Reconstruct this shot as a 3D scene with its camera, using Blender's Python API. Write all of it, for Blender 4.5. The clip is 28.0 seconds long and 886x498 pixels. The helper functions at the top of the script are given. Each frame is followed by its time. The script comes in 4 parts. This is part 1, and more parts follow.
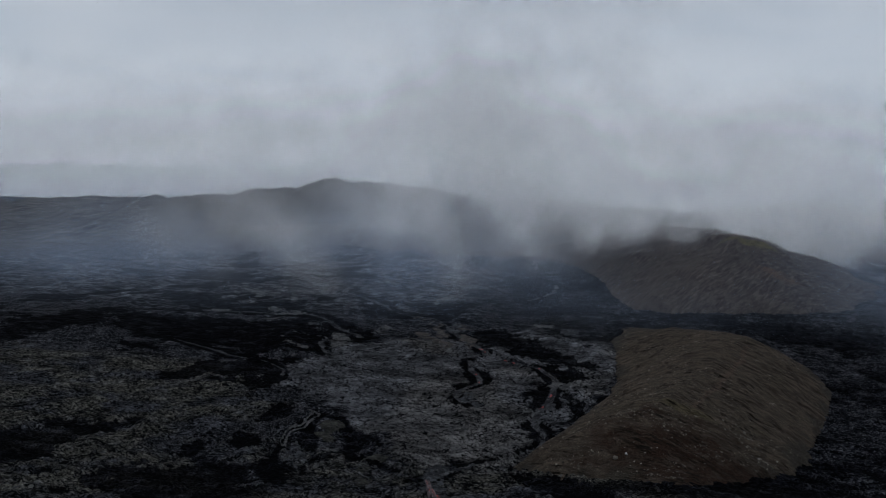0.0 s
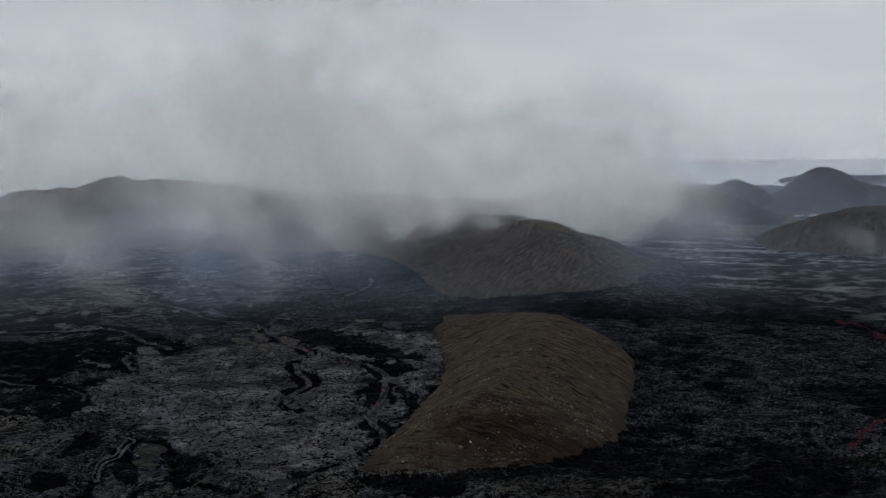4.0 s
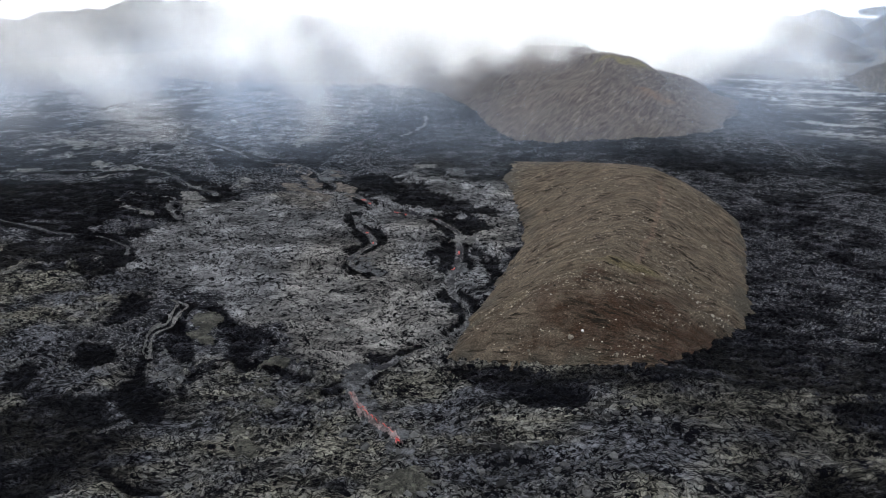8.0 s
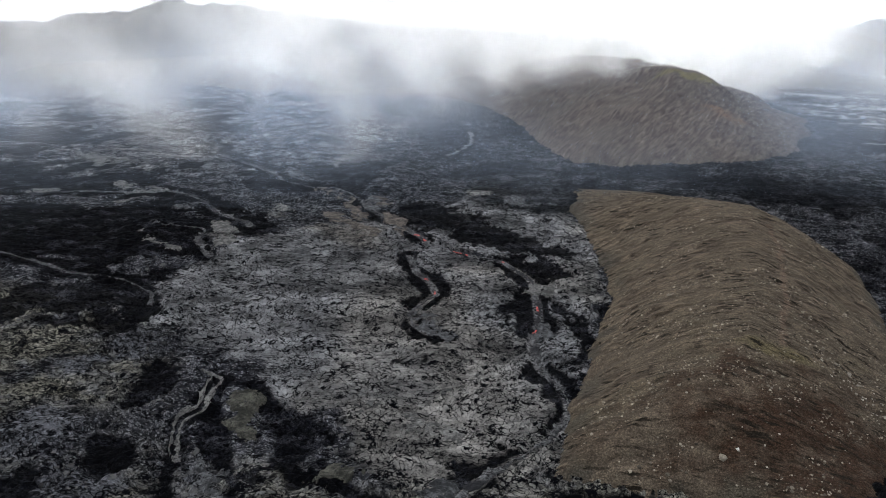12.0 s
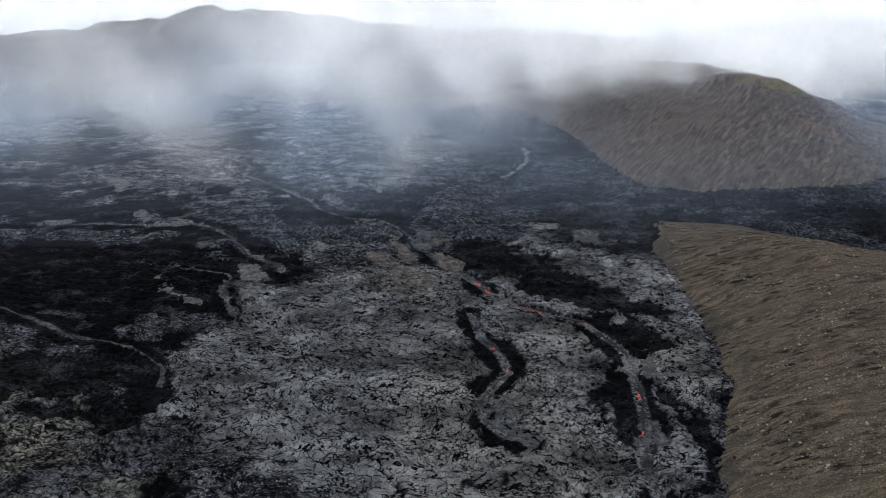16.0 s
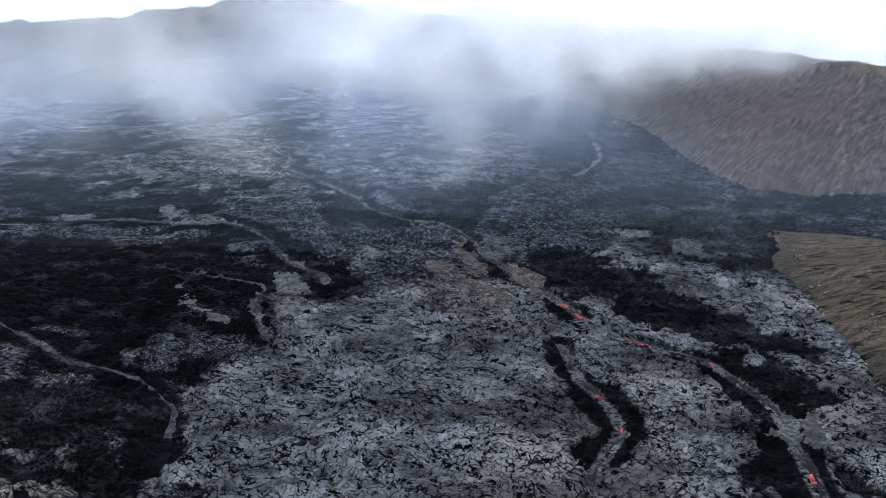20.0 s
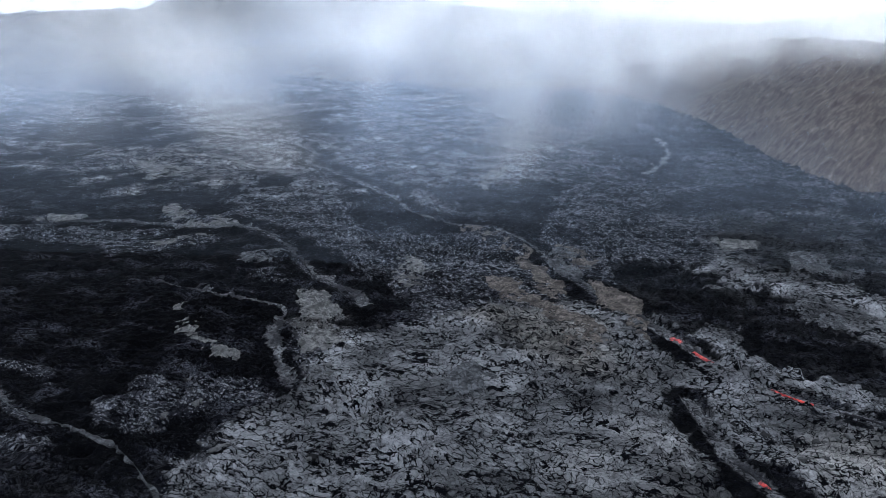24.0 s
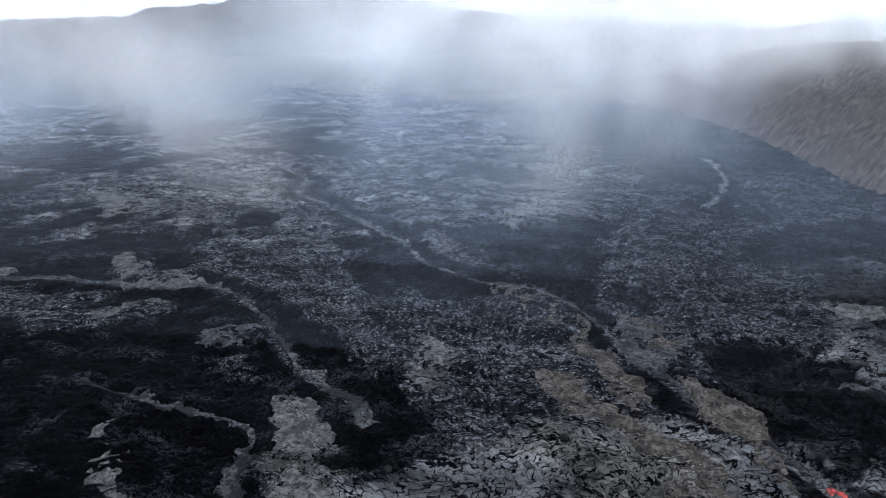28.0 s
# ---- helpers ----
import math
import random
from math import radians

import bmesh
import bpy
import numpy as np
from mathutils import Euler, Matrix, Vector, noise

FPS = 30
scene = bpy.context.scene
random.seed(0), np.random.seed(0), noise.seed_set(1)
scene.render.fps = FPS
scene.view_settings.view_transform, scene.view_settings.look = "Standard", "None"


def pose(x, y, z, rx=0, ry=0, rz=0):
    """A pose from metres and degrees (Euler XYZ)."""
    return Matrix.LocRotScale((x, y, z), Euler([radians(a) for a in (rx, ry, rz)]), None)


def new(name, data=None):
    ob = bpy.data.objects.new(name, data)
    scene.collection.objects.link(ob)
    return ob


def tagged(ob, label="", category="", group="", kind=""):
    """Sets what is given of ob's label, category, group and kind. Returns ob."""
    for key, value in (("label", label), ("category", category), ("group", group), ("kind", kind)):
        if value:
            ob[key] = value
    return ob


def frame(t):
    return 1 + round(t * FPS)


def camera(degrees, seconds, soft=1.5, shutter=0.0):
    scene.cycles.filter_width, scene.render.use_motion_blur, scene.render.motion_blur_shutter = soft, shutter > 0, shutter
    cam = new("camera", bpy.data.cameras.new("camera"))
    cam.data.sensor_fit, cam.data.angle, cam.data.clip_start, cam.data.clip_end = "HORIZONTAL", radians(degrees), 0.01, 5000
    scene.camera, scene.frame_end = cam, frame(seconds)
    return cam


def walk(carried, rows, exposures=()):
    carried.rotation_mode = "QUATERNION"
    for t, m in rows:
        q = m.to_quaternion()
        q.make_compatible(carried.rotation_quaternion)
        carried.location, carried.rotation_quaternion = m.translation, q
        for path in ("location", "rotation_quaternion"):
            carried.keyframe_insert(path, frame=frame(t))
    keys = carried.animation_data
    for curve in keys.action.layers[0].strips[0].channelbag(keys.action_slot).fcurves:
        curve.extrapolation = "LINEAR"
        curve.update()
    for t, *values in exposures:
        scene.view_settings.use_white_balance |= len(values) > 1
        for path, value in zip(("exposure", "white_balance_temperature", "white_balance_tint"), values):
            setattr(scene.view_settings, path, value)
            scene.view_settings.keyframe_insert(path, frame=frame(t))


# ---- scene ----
# seconds, eye (x, y, z), heading, tilt, lean in degrees
PATH = [
    (0, 1.88, -1.96, 89.42, 15.84, -7.61, 0.64),
    (0.4, 3.48, -0.77, 89.5, 15.5, -7.8, 0.25),
    (0.5, 3.88, -0.47, 89.52, 14.2, -7.82, 0.15),
    (0.6, 4.27, -0.17, 89.53, 9, -7.85, 0.05),
    (0.7, 4.67, 0.13, 89.55, 4.9, -7.88, -0.05),
    (0.85, 5.27, 0.57, 89.58, 2.9, -7.89, -0.19),
    (1, 5.87, 1.02, 89.61, 1.45, -7.89, -0.34),
    (1.2, 5.82, 0.49, 89.54, 0.2, -7.9, -0.47),
    (1.5, 5.75, -0.3, 89.43, -0.18, -7.91, -0.66),
    (2, 3.97, -0.5, 89.69, -0.28, -8.03, -0.7),
    (2.5, 2.44, -0.14, 89.8, -0.11, -8.07, -0.75),
    (3, 0, -0, 90, -0, -8.03, -0.75),
    (3.5, -4.29, 0.9, 90.33, -0.27, -8.17, -0.42),
    (4, -7.03, 2.17, 89.89, -0.19, -8.19, -0.28),
    (4.1, -7.74, 2.96, 89.82, -0.15, -8.4, -0.25),
    (4.2, -8.45, 3.75, 89.74, -0.14, -12.4, -0.22),
    (4.3, -9.15, 4.53, 89.67, -0.12, -12.7, -0.2),
    (4.4, -9.86, 5.32, 89.59, -0.1, -15.2, -0.17),
    (4.5, -10.57, 6.11, 89.52, -0.08, -15.56, -0.14),
    (5.2, -12.93, 12.21, 88.93, 0.3, -19.6, -0.04),
    (6.5, -17.32, 23.54, 87.84, 1.19, -21.67, 0.15),
    (7, -19.1, 29.2, 87.47, 1.51, -21.6, 0.13),
    (7.5, -20.85, 33.9, 87.49, 2.09, -21.61, 0.15),
    (8, -23.23, 38.46, 86.99, 2.67, -21.52, 0.34),
    (8.5, -25.94, 42.05, 86.92, 3.28, -21.54, 0.51),
    (9, -28.45, 46.3, 86.88, 3.22, -21.5, 0.61),
    (9.5, -30.72, 50.97, 86.94, 3.43, -21.45, 0.72),
    (10, -32.93, 55.98, 87.55, 3.51, -21.55, 0.82),
    (10.5, -34.99, 60.89, 87.17, 4.11, -21.49, 0.83),
    (11, -37.18, 65.23, 86.94, 4.43, -21.4, 0.89),
    (11.5, -39.24, 69.61, 87.08, 4.31, -21.29, 0.88),
    (13.5, -44.83, 90.96, 87.86, 4.81, -21.2, 0.17),
    (14, -46.02, 97.3, 87.87, 5.6, -21.23, -0.08),
    (14.5, -47.32, 102.6, 87.76, 6.21, -21.18, -0.19),
    (15, -49.21, 107.07, 87.86, 6.62, -21.19, -0.19),
    (15.5, -51.33, 111.29, 87.86, 6.96, -21.25, -0.2),
    (16, -53.52, 115.15, 87.5, 7.23, -21.22, -0.15),
    (16.5, -55.3, 118.81, 87.28, 7.49, -21.32, -0.07),
    (17, -56.85, 122.85, 86.82, 7.92, -21.35, -0.08),
    (17.5, -58.84, 127.22, 86.11, 8.35, -21.39, -0.2),
    (18, -60.97, 131.86, 84.57, 8.81, -21.45, -0.21),
    (18.5, -62.78, 136.77, 82.35, 9.36, -21.41, -0.2),
    (19, -64.63, 141.92, 80.63, 9.74, -21.49, -0.04),
    (19.5, -66.54, 146.63, 78.41, 10.08, -21.43, -0.09),
    (20, -68.54, 151.33, 76.19, 10.49, -21.37, -0.05),
    (20.5, -71.29, 155.05, 74.07, 10.68, -21.39, 0.06),
    (21, -73.81, 158.37, 72.73, 10.87, -21.45, 0.18),
    (21.5, -76.46, 162.66, 71.33, 11.04, -21.55, 0.37),
    (23.5, -85, 181.97, 64.54, 11.71, -21.37, 0.19),
    (24, -86.31, 187.17, 63.79, 11.92, -21.25, 0.04),
    (24.5, -88.08, 192.91, 63.71, 12.05, -21.16, 0.01),
    (25, -89.51, 198.17, 64.27, 12.32, -21.04, -0.11),
    (25.5, -91.03, 203.54, 64.66, 12.52, -20.83, -0.2),
    (26, -92.48, 208.52, 63.67, 12.69, -20.58, -0.42),
    (26.5, -94.28, 214.15, 62.79, 12.72, -20.49, -0.46),
    (27, -96.26, 219.7, 61.61, 12.6, -20.49, -0.47),
    (27.5, -98.32, 225.39, 60.53, 12.34, -20.54, -0.41),
    (28, -100.66, 231.1, 59.57, 12.03, -20.7, -0.36),
]
EXPOSURES = [(0.0, -1.9, 5700, 10), (1.2, -1.85, 5550, 10), (2.0, -1.8, 5950, 10), (4.0, -1.8, 6000, 10), (4.5, -1.35, 6000, 10), (6.5, 0.25, 6100, 10), (11.5, 0.1, 6300, 10), (14.0, -0.25, 6050, 10), (17.0, -0.25, 5950, 10), (20.0, 0.05, 5550, 10), (24.0, 0.0, 5560, 10), (28.0, -0.05, 5720, 10)]
cam = camera(63.89, 28.0, soft=1.0)
walk(cam, [(t, pose(x, y, z, 90 + tilt, 0, head) @ pose(0, 0, 0, 0, 0, lean)) for t, x, y, z, head, tilt, lean in PATH], EXPOSURES)

# ---- light ----
scene.cycles.transparent_max_bounces = 128
world = bpy.data.worlds.new("overcast")
scene.world = world
world.use_nodes = True
wt = world.node_tree
wt.nodes.clear()


def wnode(kind, **sets):
    n = wt.nodes.new(kind)
    for k, v in sets.items():
        n.inputs[k].default_value = v
    return n


sky = wt.nodes.new("ShaderNodeTexSky")
sky.sky_type, sky.sun_disc = "NISHITA", False
sky.sun_elevation, sky.sun_rotation = radians(42), radians(37)
w_co = wt.nodes.new("ShaderNodeTexCoord")
w_sep = wt.nodes.new("ShaderNodeSeparateXYZ")
wt.links.new(w_co.outputs["Generated"], w_sep.inputs[0])
w_up = wt.nodes.new("ShaderNodeMath")
w_up.operation = "MAXIMUM"
w_up.inputs[1].default_value = 0.0
wt.links.new(w_sep.outputs["Z"], w_up.inputs[0])
w_add = wt.nodes.new("ShaderNodeMath")
w_add.inputs[1].default_value = 0.12
wt.links.new(w_up.outputs[0], w_add.inputs[0])
w_div = wt.nodes.new("ShaderNodeVectorMath")
w_div.operation = "DIVIDE"
w_com = wt.nodes.new("ShaderNodeCombineXYZ")
for k in range(3):
    wt.links.new(w_add.outputs[0], w_com.inputs[k])
wt.links.new(w_co.outputs["Generated"], w_div.inputs[0])
wt.links.new(w_com.outputs[0], w_div.inputs[1])
w_noise = wnode("ShaderNodeTexNoise", Scale=1.1, Detail=6.0, Roughness=0.58, Distortion=0.8)
wt.links.new(w_div.outputs[0], w_noise.inputs["Vector"])
w_ramp = wt.nodes.new("ShaderNodeValToRGB")
w_ramp.color_ramp.elements[0].position, w_ramp.color_ramp.elements[1].position = 0.3, 0.72
w_ramp.color_ramp.elements[0].color = (0.80, 0.835, 0.85, 1)
w_ramp.color_ramp.elements[1].color = (1.06, 1.055, 1.03, 1)
wt.links.new(w_noise.outputs["Fac"], w_ramp.inputs[0])
w_sky = wnode("ShaderNodeBackground", Strength=0.1)
wt.links.new(sky.outputs[0], w_sky.inputs["Color"])
w_cloud = wnode("ShaderNodeBackground", Strength=1.3)
w_low = wt.nodes.new("ShaderNodeMapRange")
w_low.interpolation_type = "SMOOTHSTEP"
for k, v in zip(("From Min", "From Max", "To Min", "To Max"), (0.06, 0.5, 2.3, 1.2)):
    w_low.inputs[k].default_value = v
wt.links.new(w_up.outputs[0], w_low.inputs["Value"])
wt.links.new(w_low.outputs["Result"], w_cloud.inputs["Strength"])
wt.links.new(w_ramp.outputs[0], w_cloud.inputs["Color"])
w_mix = wnode("ShaderNodeMixShader", Fac=0.9)
w_out = wt.nodes.new("ShaderNodeOutputWorld")
wt.links.new(w_sky.outputs[0], w_mix.inputs[1])
wt.links.new(w_cloud.outputs[0], w_mix.inputs[2])
wt.links.new(w_mix.outputs[0], w_out.inputs[0])

sun_data = bpy.data.lights.new("sun", "SUN")
sun_data.energy, sun_data.angle, sun_data.color = 1.5, radians(10), (1.0, 0.97, 0.93)
sun = new("sun", sun_data)
sun.matrix_world = pose(0, 0, 300, 48, 0, 37 + 180)

# ---- procedural noise on arrays ----


def lattice(ix, iy, seed):
    h = (ix.astype(np.int64) * 374761393 + iy.astype(np.int64) * 668265263 + seed * 974711) & 0x7FFFFFFF
    h = ((h ^ (h >> 13)) * 1274126177) & 0x7FFFFFFF
    return ((h ^ (h >> 16)) & 0xFFFF) / 65535.0


def value_noise(x, y, seed=0):
    ix, iy = np.floor(x), np.floor(y)
    u, v = x - ix, y - iy
    u, v = u * u * u * (u * (6 * u - 15) + 10), v * v * v * (v * (6 * v - 15) + 10)
    a, b = lattice(ix, iy, seed), lattice(ix + 1, iy, seed)
    c, d = lattice(ix, iy + 1, seed), lattice(ix + 1, iy + 1, seed)
    return (a + (b - a) * u) * (1 - v) + (c + (d - c) * u) * v - 0.5


def fbm(x, y, size, octaves=4, gain=0.5, seed=0):
    out, amp, s = 0.0, 1.0, 1.0 / size
    for k in range(octaves):
        out = out + amp * value_noise(x * s + 17.3 * k, y * s - 9.1 * k, seed + k)
        amp, s = amp * gain, s * 2.03
    return out


def cells(x, y, size, seed=0):
    """Distance to the nearest and the second nearest of scattered points, and a random value of the nearest one."""
    x, y = x / size, y / size
    ix, iy = np.floor(x), np.floor(y)
    d1, d2, tone = np.full(x.shape, 9.0), np.full(x.shape, 9.0), np.zeros(x.shape)
    for a in (-1, 0, 1):
        for b in (-1, 0, 1):
            px = ix + a + lattice(ix + a, iy + b, seed)
            py = iy + b + lattice(ix + a, iy + b, seed + 7)
            d = np.hypot(px - x, py - y)
            near = d < d1
            d2 = np.where(near, d1, np.minimum(d2, d))
            tone = np.where(near, lattice(ix + a, iy + b, seed + 13), tone)
            d1 = np.where(near, d, d1)
    return d1, d2, tone


def step(a, b, x):
    u = np.clip((x - a) / (b - a), 0, 1)
    return u * u * (3 - 2 * u)


def smooth_line(points, per=8):
    """A rounded line through the points, as an array."""
    p = np.array([points[0], *points, points[-1]], float)
    out = []
    for k in range(1, len(p) - 2):
        for u in np.arange(per) / per:
            a, b, c, d = p[k - 1 : k + 3]
            out.append(0.5 * (2 * b + (c - a) * u + (2 * a - 5 * b + 4 * c - d) * u * u + (3 * b - a - 3 * c + d) * u**3))
    return np.array(out + [p[-2]])


def line_distance(x, y, line, closed=False):
    best = np.full(np.shape(x), 1e9)
    ends = np.vstack([line, line[:1]]) if closed else line
    for (ax, ay), (bx, by) in zip(ends[:-1], ends[1:]):
        dx, dy = bx - ax, by - ay
        u = np.clip(((x - ax) * dx + (y - ay) * dy) / (dx * dx + dy * dy + 1e-9), 0, 1)
        best = np.minimum(best, np.hypot(x - ax - u * dx, y - ay - u * dy))
    return best


def inside_distance(x, y, outline):
    """Metres to the outline, positive inside it."""
    line = np.array(outline, float)
    odd = np.zeros(np.shape(x), bool)
    for (ax, ay), (bx, by) in zip(line, np.roll(line, -1, 0)):
        with np.errstate(divide="ignore", invalid="ignore"):
            odd ^= ((ay > y) != (by > y)) & (x < (bx - ax) * (y - ay) / (by - ay + 1e-12) + ax)
    d = line_distance(x, y, line, True)
    return np.where(odd, d, -d)


# ---- plan: lines of the lava field, metres ----
CHANNEL_RIGHT = [(-68, 311), (-63, 304), (-52, 294), (-40, 289), (-34, 282), (-29, 272), (-28, 256), (-28, 244), (-30, 232), (-29, 218), (-25, 209), (-24, 199), (-28, 189), (-36, 180), (-44, 170), (-48, 160)]
FLOW_FRONT = [(-47, 158), (-45, 153), (-43, 150), (-39, 144), (-36, 139), (-35, 136)]
CHANNEL_MIDDLE = [(-68, 290), (-64, 276), (-60, 269), (-57, 260), (-60, 251), (-62, 245), (-60, 238), (-55, 233), (-51, 231)]
VEIN_EAST = [(193, 366), (200, 356), (205, 346), (200, 326), (197, 306), (188, 290)]
VEIN_NEAR = [(160, 232), (141, 218), (128, 206), (116, 196), (104, 182), (94, 168)]
VEIN_FRONT = [(84, 132), (74, 124), (68, 118), (60, 111), (56, 106), (51, 98), (50, 90)]
CHANNEL_LEFT = [(-215, 286), (-195, 277), (-183, 272), (-170, 265), (-160, 263), (-150, 260), (-142, 255), (-136, 249), (-134, 243)]
CHANNEL_UPPER = [(-68, 311), (-74, 320), (-81, 329), (-86, 336), (-94, 349), (-99, 358), (-109, 369), (-124, 372), (-137, 381), (-150, 398), (-179, 426), (-191, 435), (-195, 453), (-207, 467), (-227, 489)]
CHANNEL_LONG = [(-300, 348), (-246, 350), (-234, 357), (-218, 359), (-194, 357), (-182, 359), (-170, 354), (-160, 345), (-148, 330), (-136, 321), (-129, 314)]
CHANNEL_BEND = [(-180, 318), (-168, 314), (-156, 312), (-145, 309), (-143, 300), (-139, 291), (-132, 281)]
CHANNEL_BAR = [(-58, 512), (-57, 500), (-56, 478), (-61, 455), (-67, 442)]
CHANNEL_ARCH = [(-106, 211), (-100, 207), (-100, 202), (-99, 194), (-101, 190), (-99, 183), (-96, 176)]
ROPE_ARCH = [(-104, 209), (-102, 207), (-102, 203), (-101, 196), (-103, 192), (-101, 184), (-98, 177)]
LOBE_LEFT = [(-290, 336), (-232, 338), (-191, 337), (-171, 342), (-152, 322), (-146, 308), (-136, 292), (-139, 285), (-147, 286), (-156, 277), (-150, 262), (-133, 252), (-129, 229), (-140, 240), (-160, 266), (-190, 276), (-240, 280)]
LOBE_RIGHT = [(-86, 344), (-75, 338), (-70, 318), (-64, 310), (-43, 304), (-30, 280), (-22, 262), (-18, 275), (-28, 300), (-36, 324), (-48, 342), (-64, 350)]
LOBE_POOL = [(-38, 252), (-33, 258), (-31, 246), (-27, 226), (-24, 224), (-19, 232), (-21, 240), (-23, 250), (-19, 262), (-15, 246), (-15, 230), (-22, 216), (-30, 222), (-34, 232), (-36, 242)]
LOBE_FOLD = [(-120, 211), (-118, 215), (-111, 211), (-108, 203), (-109, 199), (-112, 194), (-114, 191), (-117, 194), (-117, 201)]
LOBE_NOOK = [(-117, 182), (-113, 184), (-106, 181), (-103, 176), (-104, 172), (-108, 170), (-113, 173)]
LOBE_BAND = [(-102, 186), (-99, 185), (-97, 178), (-94, 169), (-89, 159), (-84, 155), (-80, 147), (-82, 145), (-92, 152), (-95, 156), (-97, 164), (-96, 168), (-100, 179)]
LOBE_TAIL = [(-90, 139), (-88, 140), (-83, 133), (-78, 127), (-73, 123), (-69, 123), (-68, 119), (-74, 120), (-83, 128)]
LOBE_CORE = [(-100, 201), (-99, 204), (-95, 195), (-90, 186), (-86, 177), (-82, 168), (-81, 161), (-83, 160), (-84, 168), (-87, 173), (-93, 179), (-97, 186), (-99, 194)]
LOBE_ARCH = [(-96, 207), (-90, 206), (-83, 197), (-78, 192), (-72, 185), (-72, 179), (-74, 177), (-72, 174), (-67, 174), (-56, 168), (-58, 164), (-66, 169), (-74, 171), (-80, 177), (-81, 185), (-86, 195), (-91, 201)]
LOBE_FOOT = [(-29, 170), (-14, 168), (0, 155), (-3, 145), (-13, 146), (-22, 157)]
LOBE_HEART = [(-127, 411), (-102, 420), (-95, 392), (-99, 376), (-96, 358), (-98, 351), (-104, 363), (-111, 373), (-120, 382), (-129, 396)]
LOBE_BANK = [(-58, 338), (-48, 341), (-41, 335), (-52, 321), (-61, 317)]
LOBE_SHORE = [(-50, 321), (-38, 318), (-42, 304), (-52, 304), (-56, 310)]
LOBE_SPUR = [(-81, 352), (-70, 353), (-68, 331), (-62, 318), (-65, 314), (-70, 317), (-78, 334)]
LOBE_STAIN = [(-369, 503), (-327, 512), (-292, 496), (-276, 456), (-343, 466)]
LOBE_WEST = [(-330, 423), (-282, 411), (-246, 380), (-248, 364), (-275, 368)]
LOBE_SINK = [(-153, 257), (-143, 257), (-138, 250), (-136, 243), (-129, 233), (-132, 229), (-138, 236), (-146, 246)]
LOBE_SHELF = [(-173, 354), (-159, 346), (-147, 338), (-136, 332), (-132, 323), (-132, 315), (-137, 322), (-148, 331), (-162, 343)]
LOBE_CREST = [(-150, 640), (-108, 606), (-52, 620), (-32, 565), (-60, 545), (-110, 560), (-160, 600)]
PALE_PATCH = [(-147, 318), (-139, 321), (-131, 314), (-128, 297), (-133, 292), (-140, 301)]
TAN_PATCH = [(-126, 330), (-112, 338), (-98, 326), (-84, 312), (-76, 300), (-84, 296), (-104, 312)]
GREY_FIELD = [(-150, 250), (-120, 226), (-100, 214), (-72, 196), (-66, 176), (-52, 168), (-28, 176), (-22, 200), (-14, 240), (-6, 270), (-8, 320), (-5, 378), (-10, 402), (-30, 410), (-52, 398), (-58, 352), (-90, 326), (-130, 300), (-136, 270)]
HILL_LINE = [(-5, 379), (-10, 345), (-8, 316), (-5.5, 281), (-10, 250), (-18, 221), (-24, 197), (-28, 175), (-21, 170), (-9, 167), (2, 165), (13, 164), (25, 174), (37, 189), (48, 208), (56, 228), (68, 265), (74, 290), (72, 320), (54, 350), (24, 374)]
BACK_HILL_LINE = [(-90, 660), (-46, 616), (-30, 558), (-17, 508), (-10, 465), (2, 432), (28, 420), (60, 424), (96, 436), (128, 472), (152, 520), (168, 590), (165, 660), (120, 740), (0, 780), (-80, 730)]
CHANNELS = [(smooth_line(p), w) for p, w in ((CHANNEL_RIGHT, 1.4), (CHANNEL_MIDDLE, 1.3), (CHANNEL_LEFT, 1.2), (CHANNEL_UPPER, 1.7), (CHANNEL_LONG, 2.0), (CHANNEL_BEND, 1.1), (CHANNEL_BAR, 1.6), (CHANNEL_ARCH, 0.7))]


def base_level(x, y):
    """The broad slope of the lava field, which falls away from the crater behind the start."""
    yy = y - 0.3 * (x + 30)
    g = np.where(yy > 123, 1.2 + 16.8 * np.exp(-np.maximum(yy - 123, 0) / 45), 18 + 0.12 * (123 - yy))
    g = g - 0.02 * np.maximum(0, y - 252) - 0.03 * np.maximum(0, -x - 150) * np.clip((y - 180) / 180, 0, 1)
    g = g + 4.5 * np.exp(-((x - 8) ** 2 + (y - 158) ** 2) / 900) + 5.0 * np.exp(-((x - 75) ** 2 + (y - 410) ** 2) / 4500)
    g = np.clip(g, -13, 40)
    far = step(520, 1200, np.hypot(x, y))
    g = g * (1 - far) + far * (8 + 6 * fbm(x, y, 260, 3, seed=31))
    shore = step(1080, 1300, np.hypot(x, y) - 500 * step(0.05, 0.3, x / np.maximum(y, 1)))
    return g * (1 - shore) - 14 * shore


